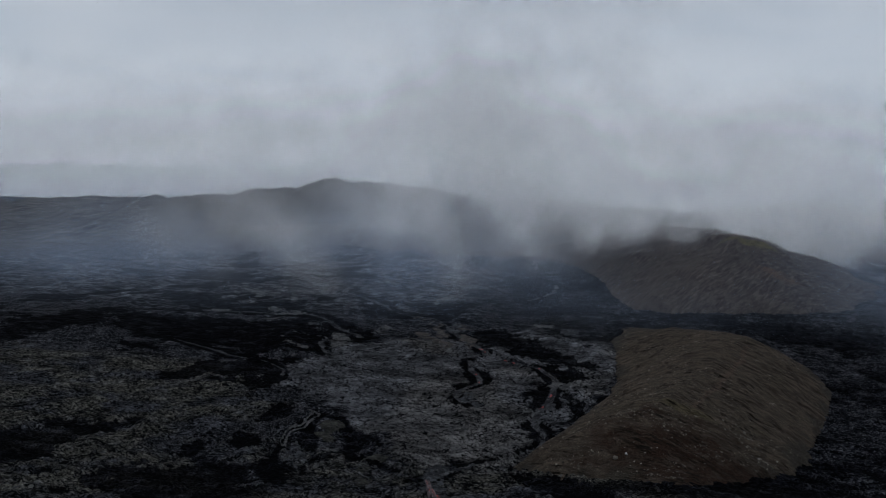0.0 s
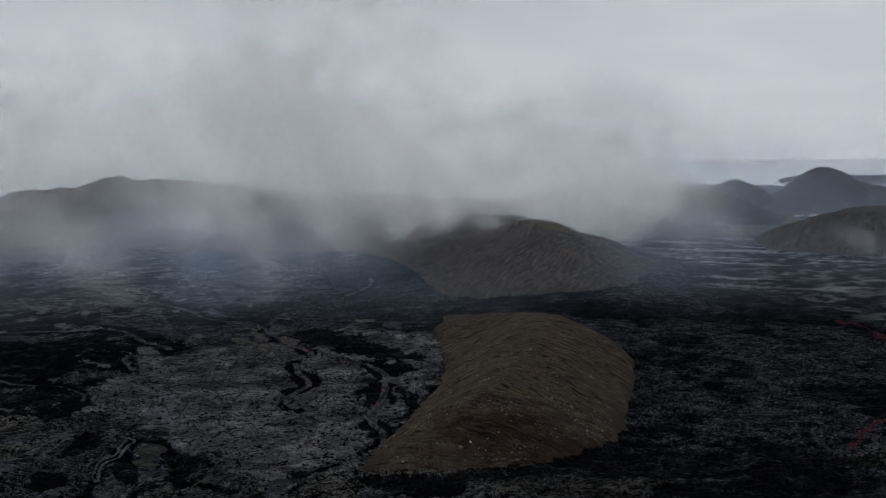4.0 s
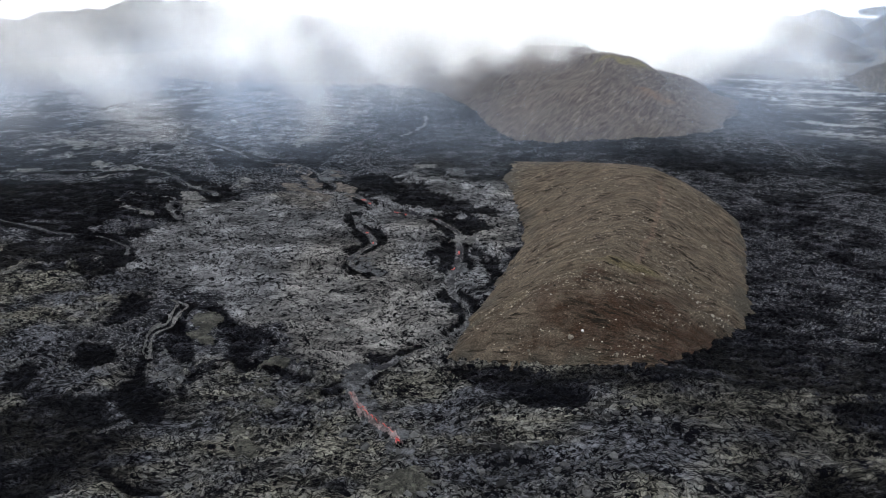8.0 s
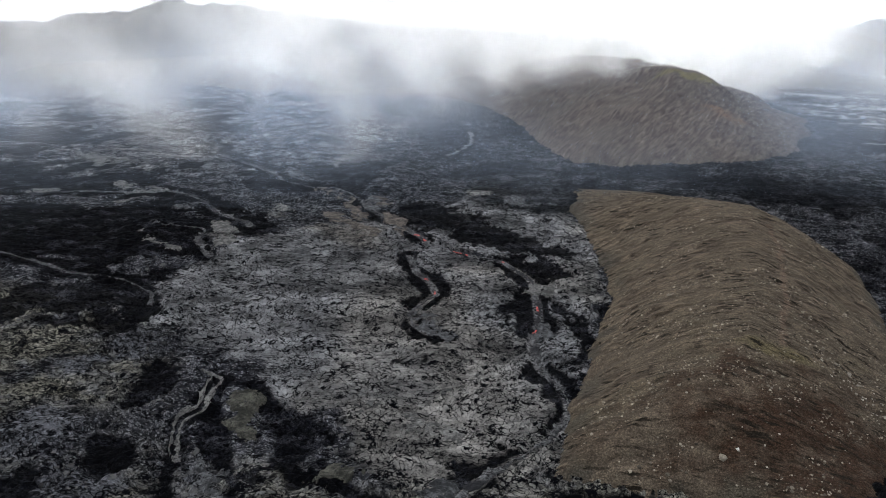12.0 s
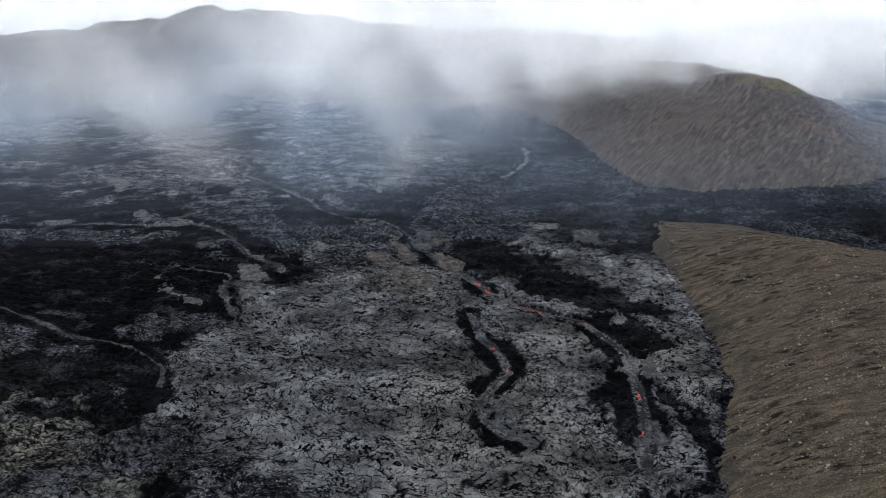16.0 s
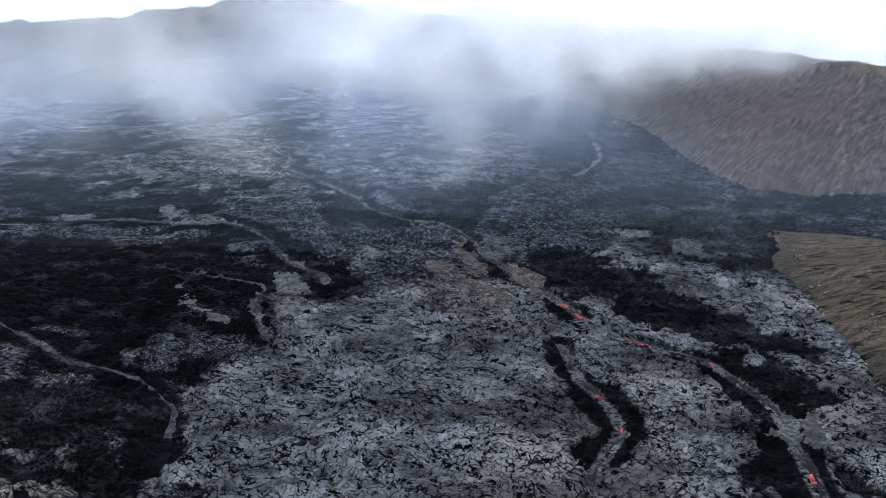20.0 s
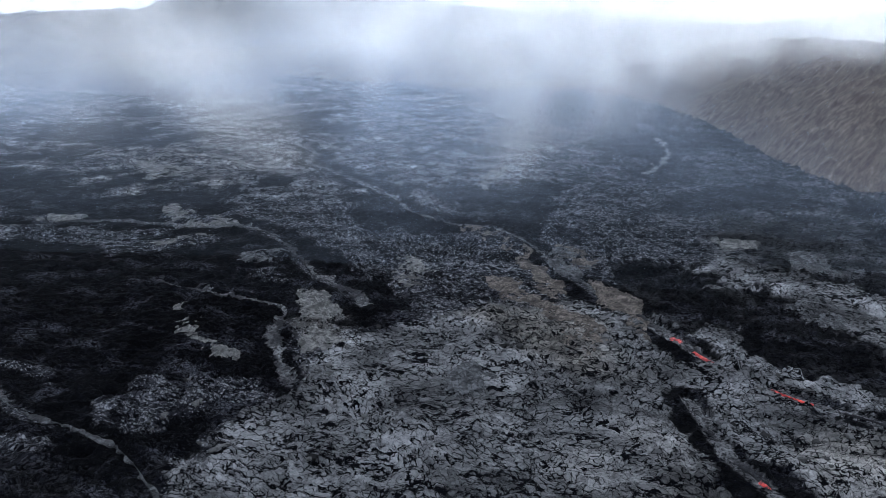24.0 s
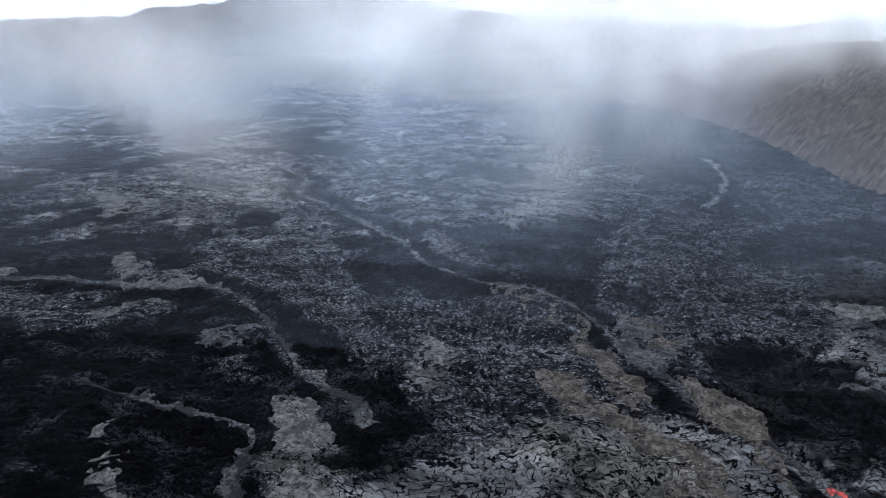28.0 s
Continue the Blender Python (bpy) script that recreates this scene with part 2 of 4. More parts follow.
def lava_level(x, y):
    """Height of the lava with its ropes, plates and channels, and the masks of its kinds."""
    z = base_level(x, y)
    r = np.hypot(x + 30, y - 200)
    lava = 1 - step(640, 665, y + 50 * fbm(x, y, 120, 3, seed=5) - 160 * step(170, 330, -x))
    lava = np.maximum(lava, step(90, 150, x) * (1 - step(700, 780, y)))
    lava = lava * (1 - step(700, 900, np.hypot(x, y)))
    wx, wy = x + 8 * fbm(x, y, 20, 5, 0.6, seed=41), y + 8 * fbm(x, y, 20, 5, 0.6, seed=47)
    fresh = np.zeros(x.shape)
    jag = 2.2 * fbm(x, y, 3.6, 4, 0.65, seed=55)
    isles = 1 - 0.85 * step(0.08, 0.14, fbm(wx, wy, 13, 5, 0.6, seed=57))
    for line, hold in ((LOBE_LEFT, 1.0), (LOBE_RIGHT, isles), (LOBE_POOL, isles)):
        fresh = np.maximum(fresh, hold * step(-0.35, 0.35, inside_distance(wx, wy, line) + jag))
    here = (np.abs(x + 60) < 66) & (np.abs(y - 168) < 54)
    for line in (LOBE_FOLD, LOBE_NOOK, LOBE_BAND, LOBE_TAIL, LOBE_CORE, LOBE_ARCH, LOBE_FOOT):
        fresh[here] = np.maximum(fresh[here], step(-0.35, 0.35, inside_distance(x[here], y[here], line) + 0.6 * jag[here]))
    mild = 0.8 * jag
    for line in (LOBE_HEART, LOBE_BANK, LOBE_SHORE, LOBE_SPUR, LOBE_STAIN, LOBE_WEST, LOBE_SINK, LOBE_SHELF, LOBE_CREST):
        px, py = np.array(line, float).T
        here = (x > px.min() - 6) & (x < px.max() + 6) & (y > py.min() - 6) & (y < py.max() + 6)
        fresh[here] = np.maximum(fresh[here], 0.9 * step(-0.5, 0.5, inside_distance(x[here], y[here], line) + mild[here]))
    blot = fbm(wx, wy, 34, 5, 0.6, seed=61)
    grey = np.maximum(step(-6, 8, inside_distance(wx, wy, GREY_FIELD)), 0.4 * step(362, 392, wy) * step(-60, -120, wx))
    east = step(8, 30, x - 20 - 0.10 * (y - 200)) * (1 - step(480, 620, y))
    west = 1 - step(-175, -120, x + 0.25 * (y - 200))
    olive = step(-88, -72, x) * step(2, -14, x) * step(168, 152, y)
    fresh = np.maximum(fresh, 0.95 * step(0.165, 0.195, blot - 0.4 * grey + 0.04 * west) * (1 - olive))
    fresh = np.maximum(fresh, step(-14, 16, wx + 0.5 * (wy - 150)) * step(172, 160, wy) * (0.55 + 0.4 * step(-0.08, 0.04, blot)))
    fresh = np.maximum(fresh, east * (0.2 + 0.5 * step(-0.02, 0.06, blot)) * (1 - 0.55 * step(300, 430, y) * step(80, 150, x)))
    fresh = np.maximum(fresh, step(-85, -50, wx + 0.25 * (wy - 400)) * step(335, 365, wy) * (1 - step(560, 640, wy)) * (0.35 + 0.5 * step(-0.08, 0.06, blot)))
    pale = 0.75 * step(-1.5, 2.5, inside_distance(x + 3 * fbm(x, y, 9, 3, seed=71), y + 3 * fbm(x, y, 9, 3, seed=73), PALE_PATCH))
    warm = step(-5, 5, inside_distance(wx, wy, TAN_PATCH)) + 0.8 * step(0.02, 0.3, fbm(x, y, 55, 3, seed=83) + 0.12 * step(190, 130, y))
    along, off = 0.92 * x - 0.38 * y, 0.38 * x + 0.92 * y
    white = step(150, 200, x - 0.1 * (y - 470)) * step(390, 520, y) * step(0.25, 0.31, fbm(along * 0.13, off, 9, 4, 0.6, seed=91) + 0.07 * step(560, 680, y)) + 0.5 * step(190, 230, x) * step(330, 400, y) * step(0.15, 0.3, fbm(x, y, 9, 4, seed=93))
    smooth = step(0.12, 0.26, fbm(x, y, 30, 3, seed=97)) * (1 - fresh) * 0.8
    near = np.full(x.shape, 1e9)
    part_of = (np.abs(x + 100) < 260) & (y > 110) & (y < 540)
    for line, w in CHANNELS:
        d = line_distance(x[part_of], y[part_of], line)
        near[part_of] = np.minimum(near[part_of], d / w)
    bed = 1 - step(0.8, 1.35, near)
    levee = step(0.9, 1.4, near) * (1 - step(1.5, 2.9, near))
    fresh = np.maximum(fresh, step(0.7, 0.9, near) * (1 - step(2.5, 2.8, near + 4.2 * fbm(x, y, 15, 5, 0.62, seed=101))))
    # relief
    qx, qy = x + 5.0 * fbm(x, y, 9.0, 3, seed=3), y + 5.0 * fbm(x, y, 9.0, 3, seed=4)
    d1, d2, tone = cells(qx, qy * 1.3, 2.3, 11)
    plate = np.minimum(d2 - d1, 0.3) / 0.3
    fold = 0.5 - np.abs(fbm(qx, qy * 1.6, 4.2, 4, 0.6, seed=21)) * 1.6
    slit = 1 - step(0.0, 0.07, np.abs(fbm(qx + 40, qy * 1.3, 7.0, 4, 0.6, seed=27)))
    rough = 1.4 * fold + 0.9 * plate * (0.3 + tone) + 1.8 * fbm(x, y, 17, 3, seed=23) - 0.9 * slit
    rough = rough * (1 - 0.55 * smooth - 0.4 * pale) - 0.9 * fresh + 0.5 * fresh * fbm(x, y, 1.6, 3, 0.6, seed=29)
    fade = 1 - 0.6 * step(350, 900, r)
    z = z + lava * fade * 0.65 * (rough - 0.55) * (1 - 0.9 * bed) + levee * 0.55 - bed * 0.55
    return z, fresh * lava, pale * lava, np.clip(warm, 0, 1) * lava, white, smooth * lava, 1 - lava, grey * (1 - step(178, 150, y)) * lava, near


# ---- materials ----


class Shade:
    """A node material under construction."""

    def __init__(self, name, roughness=0.85, specular=0.25):
        self.mat = bpy.data.materials.new(name)
        self.mat.use_nodes = True
        self.t = self.mat.node_tree
        self.bsdf = self.t.nodes["Principled BSDF"]
        self.bsdf.inputs["Roughness"].default_value = roughness
        self.bsdf.inputs["Specular IOR Level"].default_value = specular
        self.co = self.t.nodes.new("ShaderNodeTexCoord").outputs["Object"]

    def node(self, kind, ins=(), **sets):
        n = self.t.nodes.new(kind)
        for k, v in sets.items():
            if k == "operation":
                n.operation = v
            elif k == "blend_type":
                n.blend_type = v
            elif k == "feature":
                n.feature = v
            elif k == "data_type":
                n.data_type = v
        for k, v in ins:
            if isinstance(v, bpy.types.NodeSocket):
                self.t.links.new(v, n.inputs[k])
            else:
                n.inputs[k].default_value = v
        return n

    def math(self, op, a, b=0.0):
        return self.node("ShaderNodeMath", ((0, a), (1, b)), operation=op).outputs[0]

    def noise(self, size, detail=5.0, rough=0.6, co=None, distort=0.0):
        return self.node("ShaderNodeTexNoise", (("Vector", co or self.co), ("Scale", 1.0 / size), ("Detail", detail), ("Roughness", rough), ("Distortion", distort))).outputs["Fac"]

    def ramp(self, fac, *stops):
        n = self.node("ShaderNodeValToRGB", ((0, fac),))
        ramp = n.color_ramp
        while len(ramp.elements) < len(stops):
            ramp.elements.new(0.5)
        for e, (p, c) in zip(ramp.elements, stops):
            e.position = p
            e.color = (*c, 1) if not isinstance(c, (int, float)) else (c, c, c, 1)
        return n.outputs[0]

    def mix(self, fac, a, b, how="MIX"):
        n = self.node("ShaderNodeMix", data_type="RGBA")
        n.blend_type = how
        for k, v in ((0, fac), (6, a), (7, b)):
            if isinstance(v, bpy.types.NodeSocket):
                self.t.links.new(v, n.inputs[k])
            else:
                n.inputs[k].default_value = v if k == 0 else (*v, 1)
        return n.outputs[2]

    def attr(self, name):
        n = self.t.nodes.new("ShaderNodeAttribute")
        n.attribute_name = name
        return n.outputs["Fac"]

    def done(self, color, height=None, strength=0.5, distance=0.3):
        if isinstance(color, bpy.types.NodeSocket):
            self.t.links.new(color, self.bsdf.inputs["Base Color"])
        else:
            self.bsdf.inputs["Base Color"].default_value = (*color, 1)
        if height is not None:
            b = self.node("ShaderNodeBump", (("Height", height), ("Strength", strength), ("Distance", distance)))
            self.t.links.new(b.outputs[0], self.bsdf.inputs["Normal"])
        return self.mat


def lava_material():
    m = Shade("lava_rock", 0.92, 0.03)

    def bent(scale, detail, reach, start):
        n = m.node("ShaderNodeTexNoise", (("Vector", start), ("Scale", scale), ("Detail", detail), ("Roughness", 0.55))).outputs["Color"]
        n = m.node("ShaderNodeVectorMath", ((0, n), (1, (reach, reach, 0.3 * reach))), operation="MULTIPLY").outputs[0]
        return m.node("ShaderNodeVectorMath", ((0, start), (1, n)), operation="ADD").outputs[0]

    flat = m.node("ShaderNodeVectorMath", ((0, m.co), (1, (1.0, 1.5, 1.2))), operation="MULTIPLY").outputs[0]
    warp = bent(0.06, 4.0, 12.0, flat)
    curl = bent(0.45, 3.0, 1.3, warp)
    broad, patch = m.noise(26, 5, 0.6, warp), m.noise(9.0, 7, 0.64, warp)
    knob, grain = m.noise(1.6, 6, 0.68, curl), m.noise(0.35, 4, 0.75)
    # plates parted by cracks that open and close
    plate_edge = m.node("ShaderNodeTexVoronoi", (("Vector", curl), ("Scale", 0.8)), feature="DISTANCE_TO_EDGE").outputs["Distance"]
    pick = m.node("ShaderNodeTexVoronoi", (("Vector", curl), ("Scale", 0.8)), feature="F1").outputs["Color"]
    cell = m.node("ShaderNodeSeparateColor", ((0, pick),)).outputs[0]
    crumb_edge = m.node("ShaderNodeTexVoronoi", (("Vector", curl), ("Scale", 2.1)), feature="DISTANCE_TO_EDGE").outputs["Distance"]
    crumb_pick = m.node("ShaderNodeTexVoronoi", (("Vector", curl), ("Scale", 2.1)), feature="F1").outputs["Color"]
    crumb = m.node("ShaderNodeSeparateColor", ((0, crumb_pick),)).outputs[0]
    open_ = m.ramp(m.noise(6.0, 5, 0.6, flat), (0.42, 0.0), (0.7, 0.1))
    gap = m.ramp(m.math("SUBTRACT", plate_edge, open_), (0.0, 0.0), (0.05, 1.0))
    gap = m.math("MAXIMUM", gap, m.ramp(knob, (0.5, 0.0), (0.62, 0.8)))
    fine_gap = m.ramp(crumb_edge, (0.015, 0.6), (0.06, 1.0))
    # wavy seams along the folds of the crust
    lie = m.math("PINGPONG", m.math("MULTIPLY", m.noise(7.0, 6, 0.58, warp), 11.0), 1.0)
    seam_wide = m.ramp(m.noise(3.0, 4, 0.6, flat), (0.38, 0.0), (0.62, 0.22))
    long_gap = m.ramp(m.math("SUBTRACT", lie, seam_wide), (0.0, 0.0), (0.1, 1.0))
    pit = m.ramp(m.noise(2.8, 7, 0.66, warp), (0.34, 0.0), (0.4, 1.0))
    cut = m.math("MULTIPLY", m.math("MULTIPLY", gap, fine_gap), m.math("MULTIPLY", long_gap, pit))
    tone = m.math("ADD", m.math("MULTIPLY", knob, 0.34), m.math("ADD", m.math("MULTIPLY", grain, 0.14), m.math("MULTIPLY", patch, 0.42)))
    tone = m.math("ADD", tone, m.math("MULTIPLY", m.math("ADD", cell, crumb), 0.05))
    # cracked grey crust, in lighter and darker sheets
    sheet = m.ramp(m.noise(17.0, 6, 0.6, warp), (0.36, 0.32), (0.47, 0.75), (0.62, 1.4))
    crust = m.mix(1.0, m.ramp(tone, (0.4, (0.066, 0.0665, 0.073)), (0.5, (0.185, 0.1865, 0.198)), (0.6, (0.295, 0.298, 0.313)), (0.7, (0.41, 0.414, 0.43))), sheet, "MULTIPLY")
    crust = m.mix(m.math("MULTIPLY", m.attr("warm"), 0.75), crust, m.mix(1.0, crust, (1.08, 1.0, 0.86), "MULTIPLY"))
    # dark clinker strewn with paler blocks
    block = m.math("MULTIPLY", m.ramp(m.math("ADD", crumb, m.math("MULTIPLY", m.math("SUBTRACT", patch, 0.5), 2.2)), (0.5, 0.0), (0.72, 1.0)), m.ramp(crumb_edge, (0.05, 0.0), (0.14, 1.0)))
    clinker = m.ramp(tone, (0.45, (0.008, 0.0083, 0.011)), (0.54, (0.04, 0.0412, 0.051)), (0.65, (0.13, 0.133, 0.15)))
    clinker = m.mix(m.math("MULTIPLY", block, 0.85), clinker, m.ramp(knob, (0.35, (0.09, 0.092, 0.102)), (0.62, (0.25, 0.253, 0.272))))
    crust = m.mix(m.ramp(m.math("ADD", m.attr("grey"), m.math("MULTIPLY", m.math("SUBTRACT", patch, 0.5), 1.2)), (0.3, 0.0), (0.66, 1.0)), clinker, crust)
    # older folded lava: ropes that wind round each other
    swirl = m.noise(9.0, 4, 0.5, warp, 1.6)
    fold = m.math("PINGPONG", m.math("MULTIPLY", swirl, 15.0), 1.0)
    rope = m.math("ADD", m.math("MULTIPLY", m.math("SUBTRACT", fold, 0.5), 0.1), tone)
    folded = m.ramp(rope, (0.42, 0.018), (0.5, 0.09), (0.58, 0.19), (0.7, 0.36))
    folded = m.mix(1.0, folded, m.mix(m.ramp(broad, (0.42, 0.0), (0.56, 1.0)), (0.7, 0.72, 0.82), (1.2, 1.15, 0.98)), "MULTIPLY")
    seam = m.ramp(fold, (0.02, 0.15), (0.2, 1.0))
    folded = m.mix(1.0, folded, seam, "MULTIPLY")
    crust = m.mix(m.attr("old"), crust, folded)
    crust = m.mix(m.math("MULTIPLY", m.math("MULTIPLY", m.attr("ropy"), 0.5), m.attr("grey")), crust, m.mix(1.0, m.ramp(rope, (0.42, 0.05), (0.62, 0.2)), (0.98, 1.0, 1.05), "MULTIPLY"))
    crust = m.mix(m.math("MULTIPLY", m.attr("pale"), 0.5), crust, m.mix(grain, (0.1, 0.096, 0.088), (0.22, 0.21, 0.195)))
    # cracks, pits and seams go near black: crevice shade put into the crust colour
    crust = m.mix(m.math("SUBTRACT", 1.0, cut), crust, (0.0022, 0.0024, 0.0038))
    # the haze's blue is tinted into this black and the greys above
    black = m.ramp(tone, (0.49, (0.001, 0.0011, 0.0019)), (0.58, (0.0035, 0.0037, 0.0064)), (0.64, (0.016, 0.0168, 0.0245)), (0.7, (0.065, 0.067, 0.086)))
    black = m.mix(m.math("MULTIPLY", block, m.ramp(patch, (0.52, 0.0), (0.66, 0.4))), black, (0.11, 0.113, 0.132))
    crust = m.mix(m.math("MULTIPLY", m.attr("fresh"), 0.97), crust, black)
    crust = m.mix(m.math("MULTIPLY", m.attr("white"), 0.7), crust, m.mix(knob, (0.15, 0.15, 0.15), (0.5, 0.5, 0.49)))
    soil = m.mix(m.noise(14, 6, 0.65), (0.055, 0.045, 0.032), (0.15, 0.13, 0.1))
    color = m.mix(m.attr("soil"), crust, soil)
    high = m.math("ADD", m.math("MULTIPLY", knob, 0.7), m.math("ADD", m.math("MULTIPLY", grain, 0.3), m.math("MULTIPLY", cut, 0.5)))
    return m.done(color, high, 0.8, 0.5)


def soil_material(name, low, high, tint, size=9.0):
    m = Shade(name, 0.95, 0.05)
    slant = m.node("ShaderNodeVectorRotate", (("Vector", m.co), ("Angle", 0.55))).outputs[0]
    stretch = m.node("ShaderNodeVectorMath", ((0, slant), (1, (1.0, 0.2, 0.5))), operation="MULTIPLY").outputs[0]
    wear = m.noise(1.6, 6, 0.72, stretch)
    broad, mid, fine = m.noise(size * 3, 4), m.noise(size * 0.24, 6, 0.66, stretch, 0.5), m.noise(0.4, 4, 0.7)
    c = m.mix(m.ramp(mid, (0.35, 0.0), (0.65, 1.0)), low, high)
    c = m.mix(m.ramp(broad, (0.42, 0.0), (0.62, 0.75)), c, tint)
    c = m.mix(0.4, c, m.mix(1.0, c, m.ramp(wear, (0.34, 0.3), (0.5, 0.9), (0.62, 1.8), (0.7, 3.2)), "MULTIPLY"))
    c = m.mix(m.math("MULTIPLY", m.attr("moss"), m.ramp(wear, (0.35, 0.2), (0.6, 0.9))), c, (0.12, 0.105, 0.045))
    c = m.mix(m.math("MULTIPLY", m.attr("ochre"), m.ramp(wear, (0.35, 0.2), (0.6, 0.8))), c, (0.12, 0.072, 0.045))
    c = m.mix(0.55, c, m.mix(1.0, c, m.ramp(fine, (0.35, 0.35), (0.65, 1.6)), "MULTIPLY"))
    return m.done(c, m.math("ADD", mid, m.math("MULTIPLY", fine, 0.3)), 0.4, 0.4)


def hill_material():
    m = Shade("brown_hill_soil", 0.95, 0.05)
    rills = m.node("ShaderNodeVectorMath", ((0, m.co), (1, (0.28, 1.2, 0.6))), operation="MULTIPLY").outputs[0]
    broad, mid, fine = m.noise(17, 4), m.noise(2.4, 6, 0.7, rills, 0.5), m.noise(0.33, 5, 0.8)
    c = m.mix(m.ramp(mid, (0.36, 0.0), (0.62, 1.0)), (0.025, 0.0192, 0.014), (0.1, 0.0795, 0.06))
    c = m.mix(m.ramp(broad, (0.4, 0.0), (0.62, 0.6)), c, (0.07, 0.0575, 0.0435))
    c = m.mix(m.math("MULTIPLY", m.attr("foot"), 0.6), c, (0.035, 0.034, 0.029))
    c = m.mix(m.math("MULTIPLY", m.attr("moss"), 0.35), c, (0.105, 0.092, 0.037))
    c = m.mix(m.math("MULTIPLY", m.attr("brow"), m.ramp(m.noise(3.0, 6, 0.75), (0.34, 0.35), (0.53, 1.0))), c, m.mix(mid, (0.010, 0.006, 0.0045), (0.046, 0.027, 0.018)))
    c = m.mix(m.math("MULTIPLY", m.attr("path"), 0.28), c, (0.13, 0.085, 0.065))
    bars = m.node("ShaderNodeVectorRotate", (("Vector", m.co), ("Angle", 0.35))).outputs[0]
    bars = m.node("ShaderNodeVectorMath", ((0, bars), (1, (0.16, 0.75, 0.3))), operation="MULTIPLY").outputs[0]
    dash = m.math("MULTIPLY", m.ramp(m.noise(0.75, 4, 0.62, bars), (0.53, 0.0), (0.6, 1.0)), m.ramp(m.noise(13.0, 3), (0.42, 0.25), (0.56, 1.0)))
    c = m.mix(dash, c, (0.011, 0.0088, 0.0068))
    speck = m.ramp(fine, (0.32, 0.25), (0.48, 0.95), (0.6, 2.3), (0.7, 4.0))
    c = m.mix(0.75, c, m.mix(1.0, c, speck, "MULTIPLY"))
    return m.done(c, m.math("ADD", m.math("MULTIPLY", mid, 1.5), m.math("MULTIPLY", fine, 0.5)), 0.9, 0.6)


def stone_material(name, low, high):
    m = Shade(name, 0.9, 0.08)
    pick = m.t.nodes.new("ShaderNodeNewGeometry").outputs["Random Per Island"]
    own = m.node("ShaderNodeObjectInfo").outputs["Random"]
    pick = m.math("FRACT", m.math("ADD", pick, own))
    fine = m.noise(0.35, 5, 0.7)
    c = m.mix(pick, low, high)
    c = m.mix(0.6, c, m.mix(1.0, c, m.ramp(fine, (0.3, 0.3), (0.7, 1.5)), "MULTIPLY"))
    return m.done(c, fine, 0.6, 0.15)


def tongue_material(name, low, high):
    m = Shade(name, 0.85, 0.1)
    bend = m.node("ShaderNodeVectorMath", ((0, m.node("ShaderNodeTexNoise", (("Vector", m.co), ("Scale", 0.16), ("Detail", 4.0))).outputs["Color"]), (1, (7.0, 7.0, 0.0))), operation="MULTIPLY").outputs[0]
    warp = m.node("ShaderNodeVectorMath", ((0, m.co), (1, bend)), operation="ADD").outputs[0]
    rope, fine, spot = m.noise(1.4, 6, 0.72, warp, 0.8), m.noise(0.3, 5, 0.78), m.noise(4.0, 6, 0.65)
    pleat = m.math("PINGPONG", m.math("MULTIPLY", m.noise(5.0, 2, 0.5, warp), 15.0), 1.0)
    c = m.mix(m.ramp(m.math("ADD", rope, m.math("MULTIPLY", m.math("SUBTRACT", pleat, 0.5), 0.1)), (0.36, 0.0), (0.62, 1.0)), low, high)
    crack = m.ramp(m.math("ABSOLUTE", m.math("SUBTRACT", m.noise(1.8, 6, 0.65, warp), 0.5)), (0.0, 0.0), (0.012, 0.3), (0.03, 1.0))
    c = m.mix(m.math("MULTIPLY", m.math("SUBTRACT", 1.0, crack), 0.85), c, (0.006, 0.006, 0.0075))
    c = m.mix(m.ramp(spot, (0.5, 0.0), (0.62, 0.85)), c, low)
    c = m.mix(0.6, c, m.mix(1.0, c, m.ramp(fine, (0.34, 0.3), (0.66, 1.7)), "MULTIPLY"))
    return m.done(c, m.math("ADD", m.math("ADD", rope, m.math("MULTIPLY", pleat, 0.2)), m.math("MULTIPLY", fine, 0.4)), 0.9, 0.45)


def crust_material():
    m = Shade("channel_crust", 0.8, 0.08)
    fine, mid, broad = m.noise(0.35, 5, 0.7), m.noise(1.3, 5, 0.65, None, 2.0), m.noise(6.0, 3)
    c = m.mix(m.ramp(mid, (0.42, 0.0), (0.6, 1.0)), (0.014, 0.014, 0.016), (0.16, 0.162, 0.17))
    c = m.mix(m.ramp(broad, (0.43, 0.0), (0.57, 0.9)), c, (0.014, 0.014, 0.017))
    return m.done(m.mix(0.5, c, m.mix(1.0, c, m.ramp(fine, (0.35, 0.3), (0.65, 1.6)), "MULTIPLY")), m.math("ADD", mid, fine), 0.9, 0.4)


def glow_material():
    m = Shade("molten_lava", 0.6)
    n = m.noise(0.7, 5, 0.7)
    heat = m.ramp(n, (0.4, (0.015, 0.003, 0.003)), (0.52, (0.4, 0.028, 0.03)), (0.66, (1.0, 0.14, 0.09)))
    m.t.links.new(heat, m.bsdf.inputs["Emission Color"])
    m.bsdf.inputs["Emission Strength"].default_value = 0.9
    return m.done((0.03, 0.02, 0.02), n, 0.6, 0.2)


def water_material():
    m = Shade("sea_water", 0.12, 0.5)
    return m.done((0.10, 0.13, 0.15), m.noise(30, 4), 0.02, 1.0)


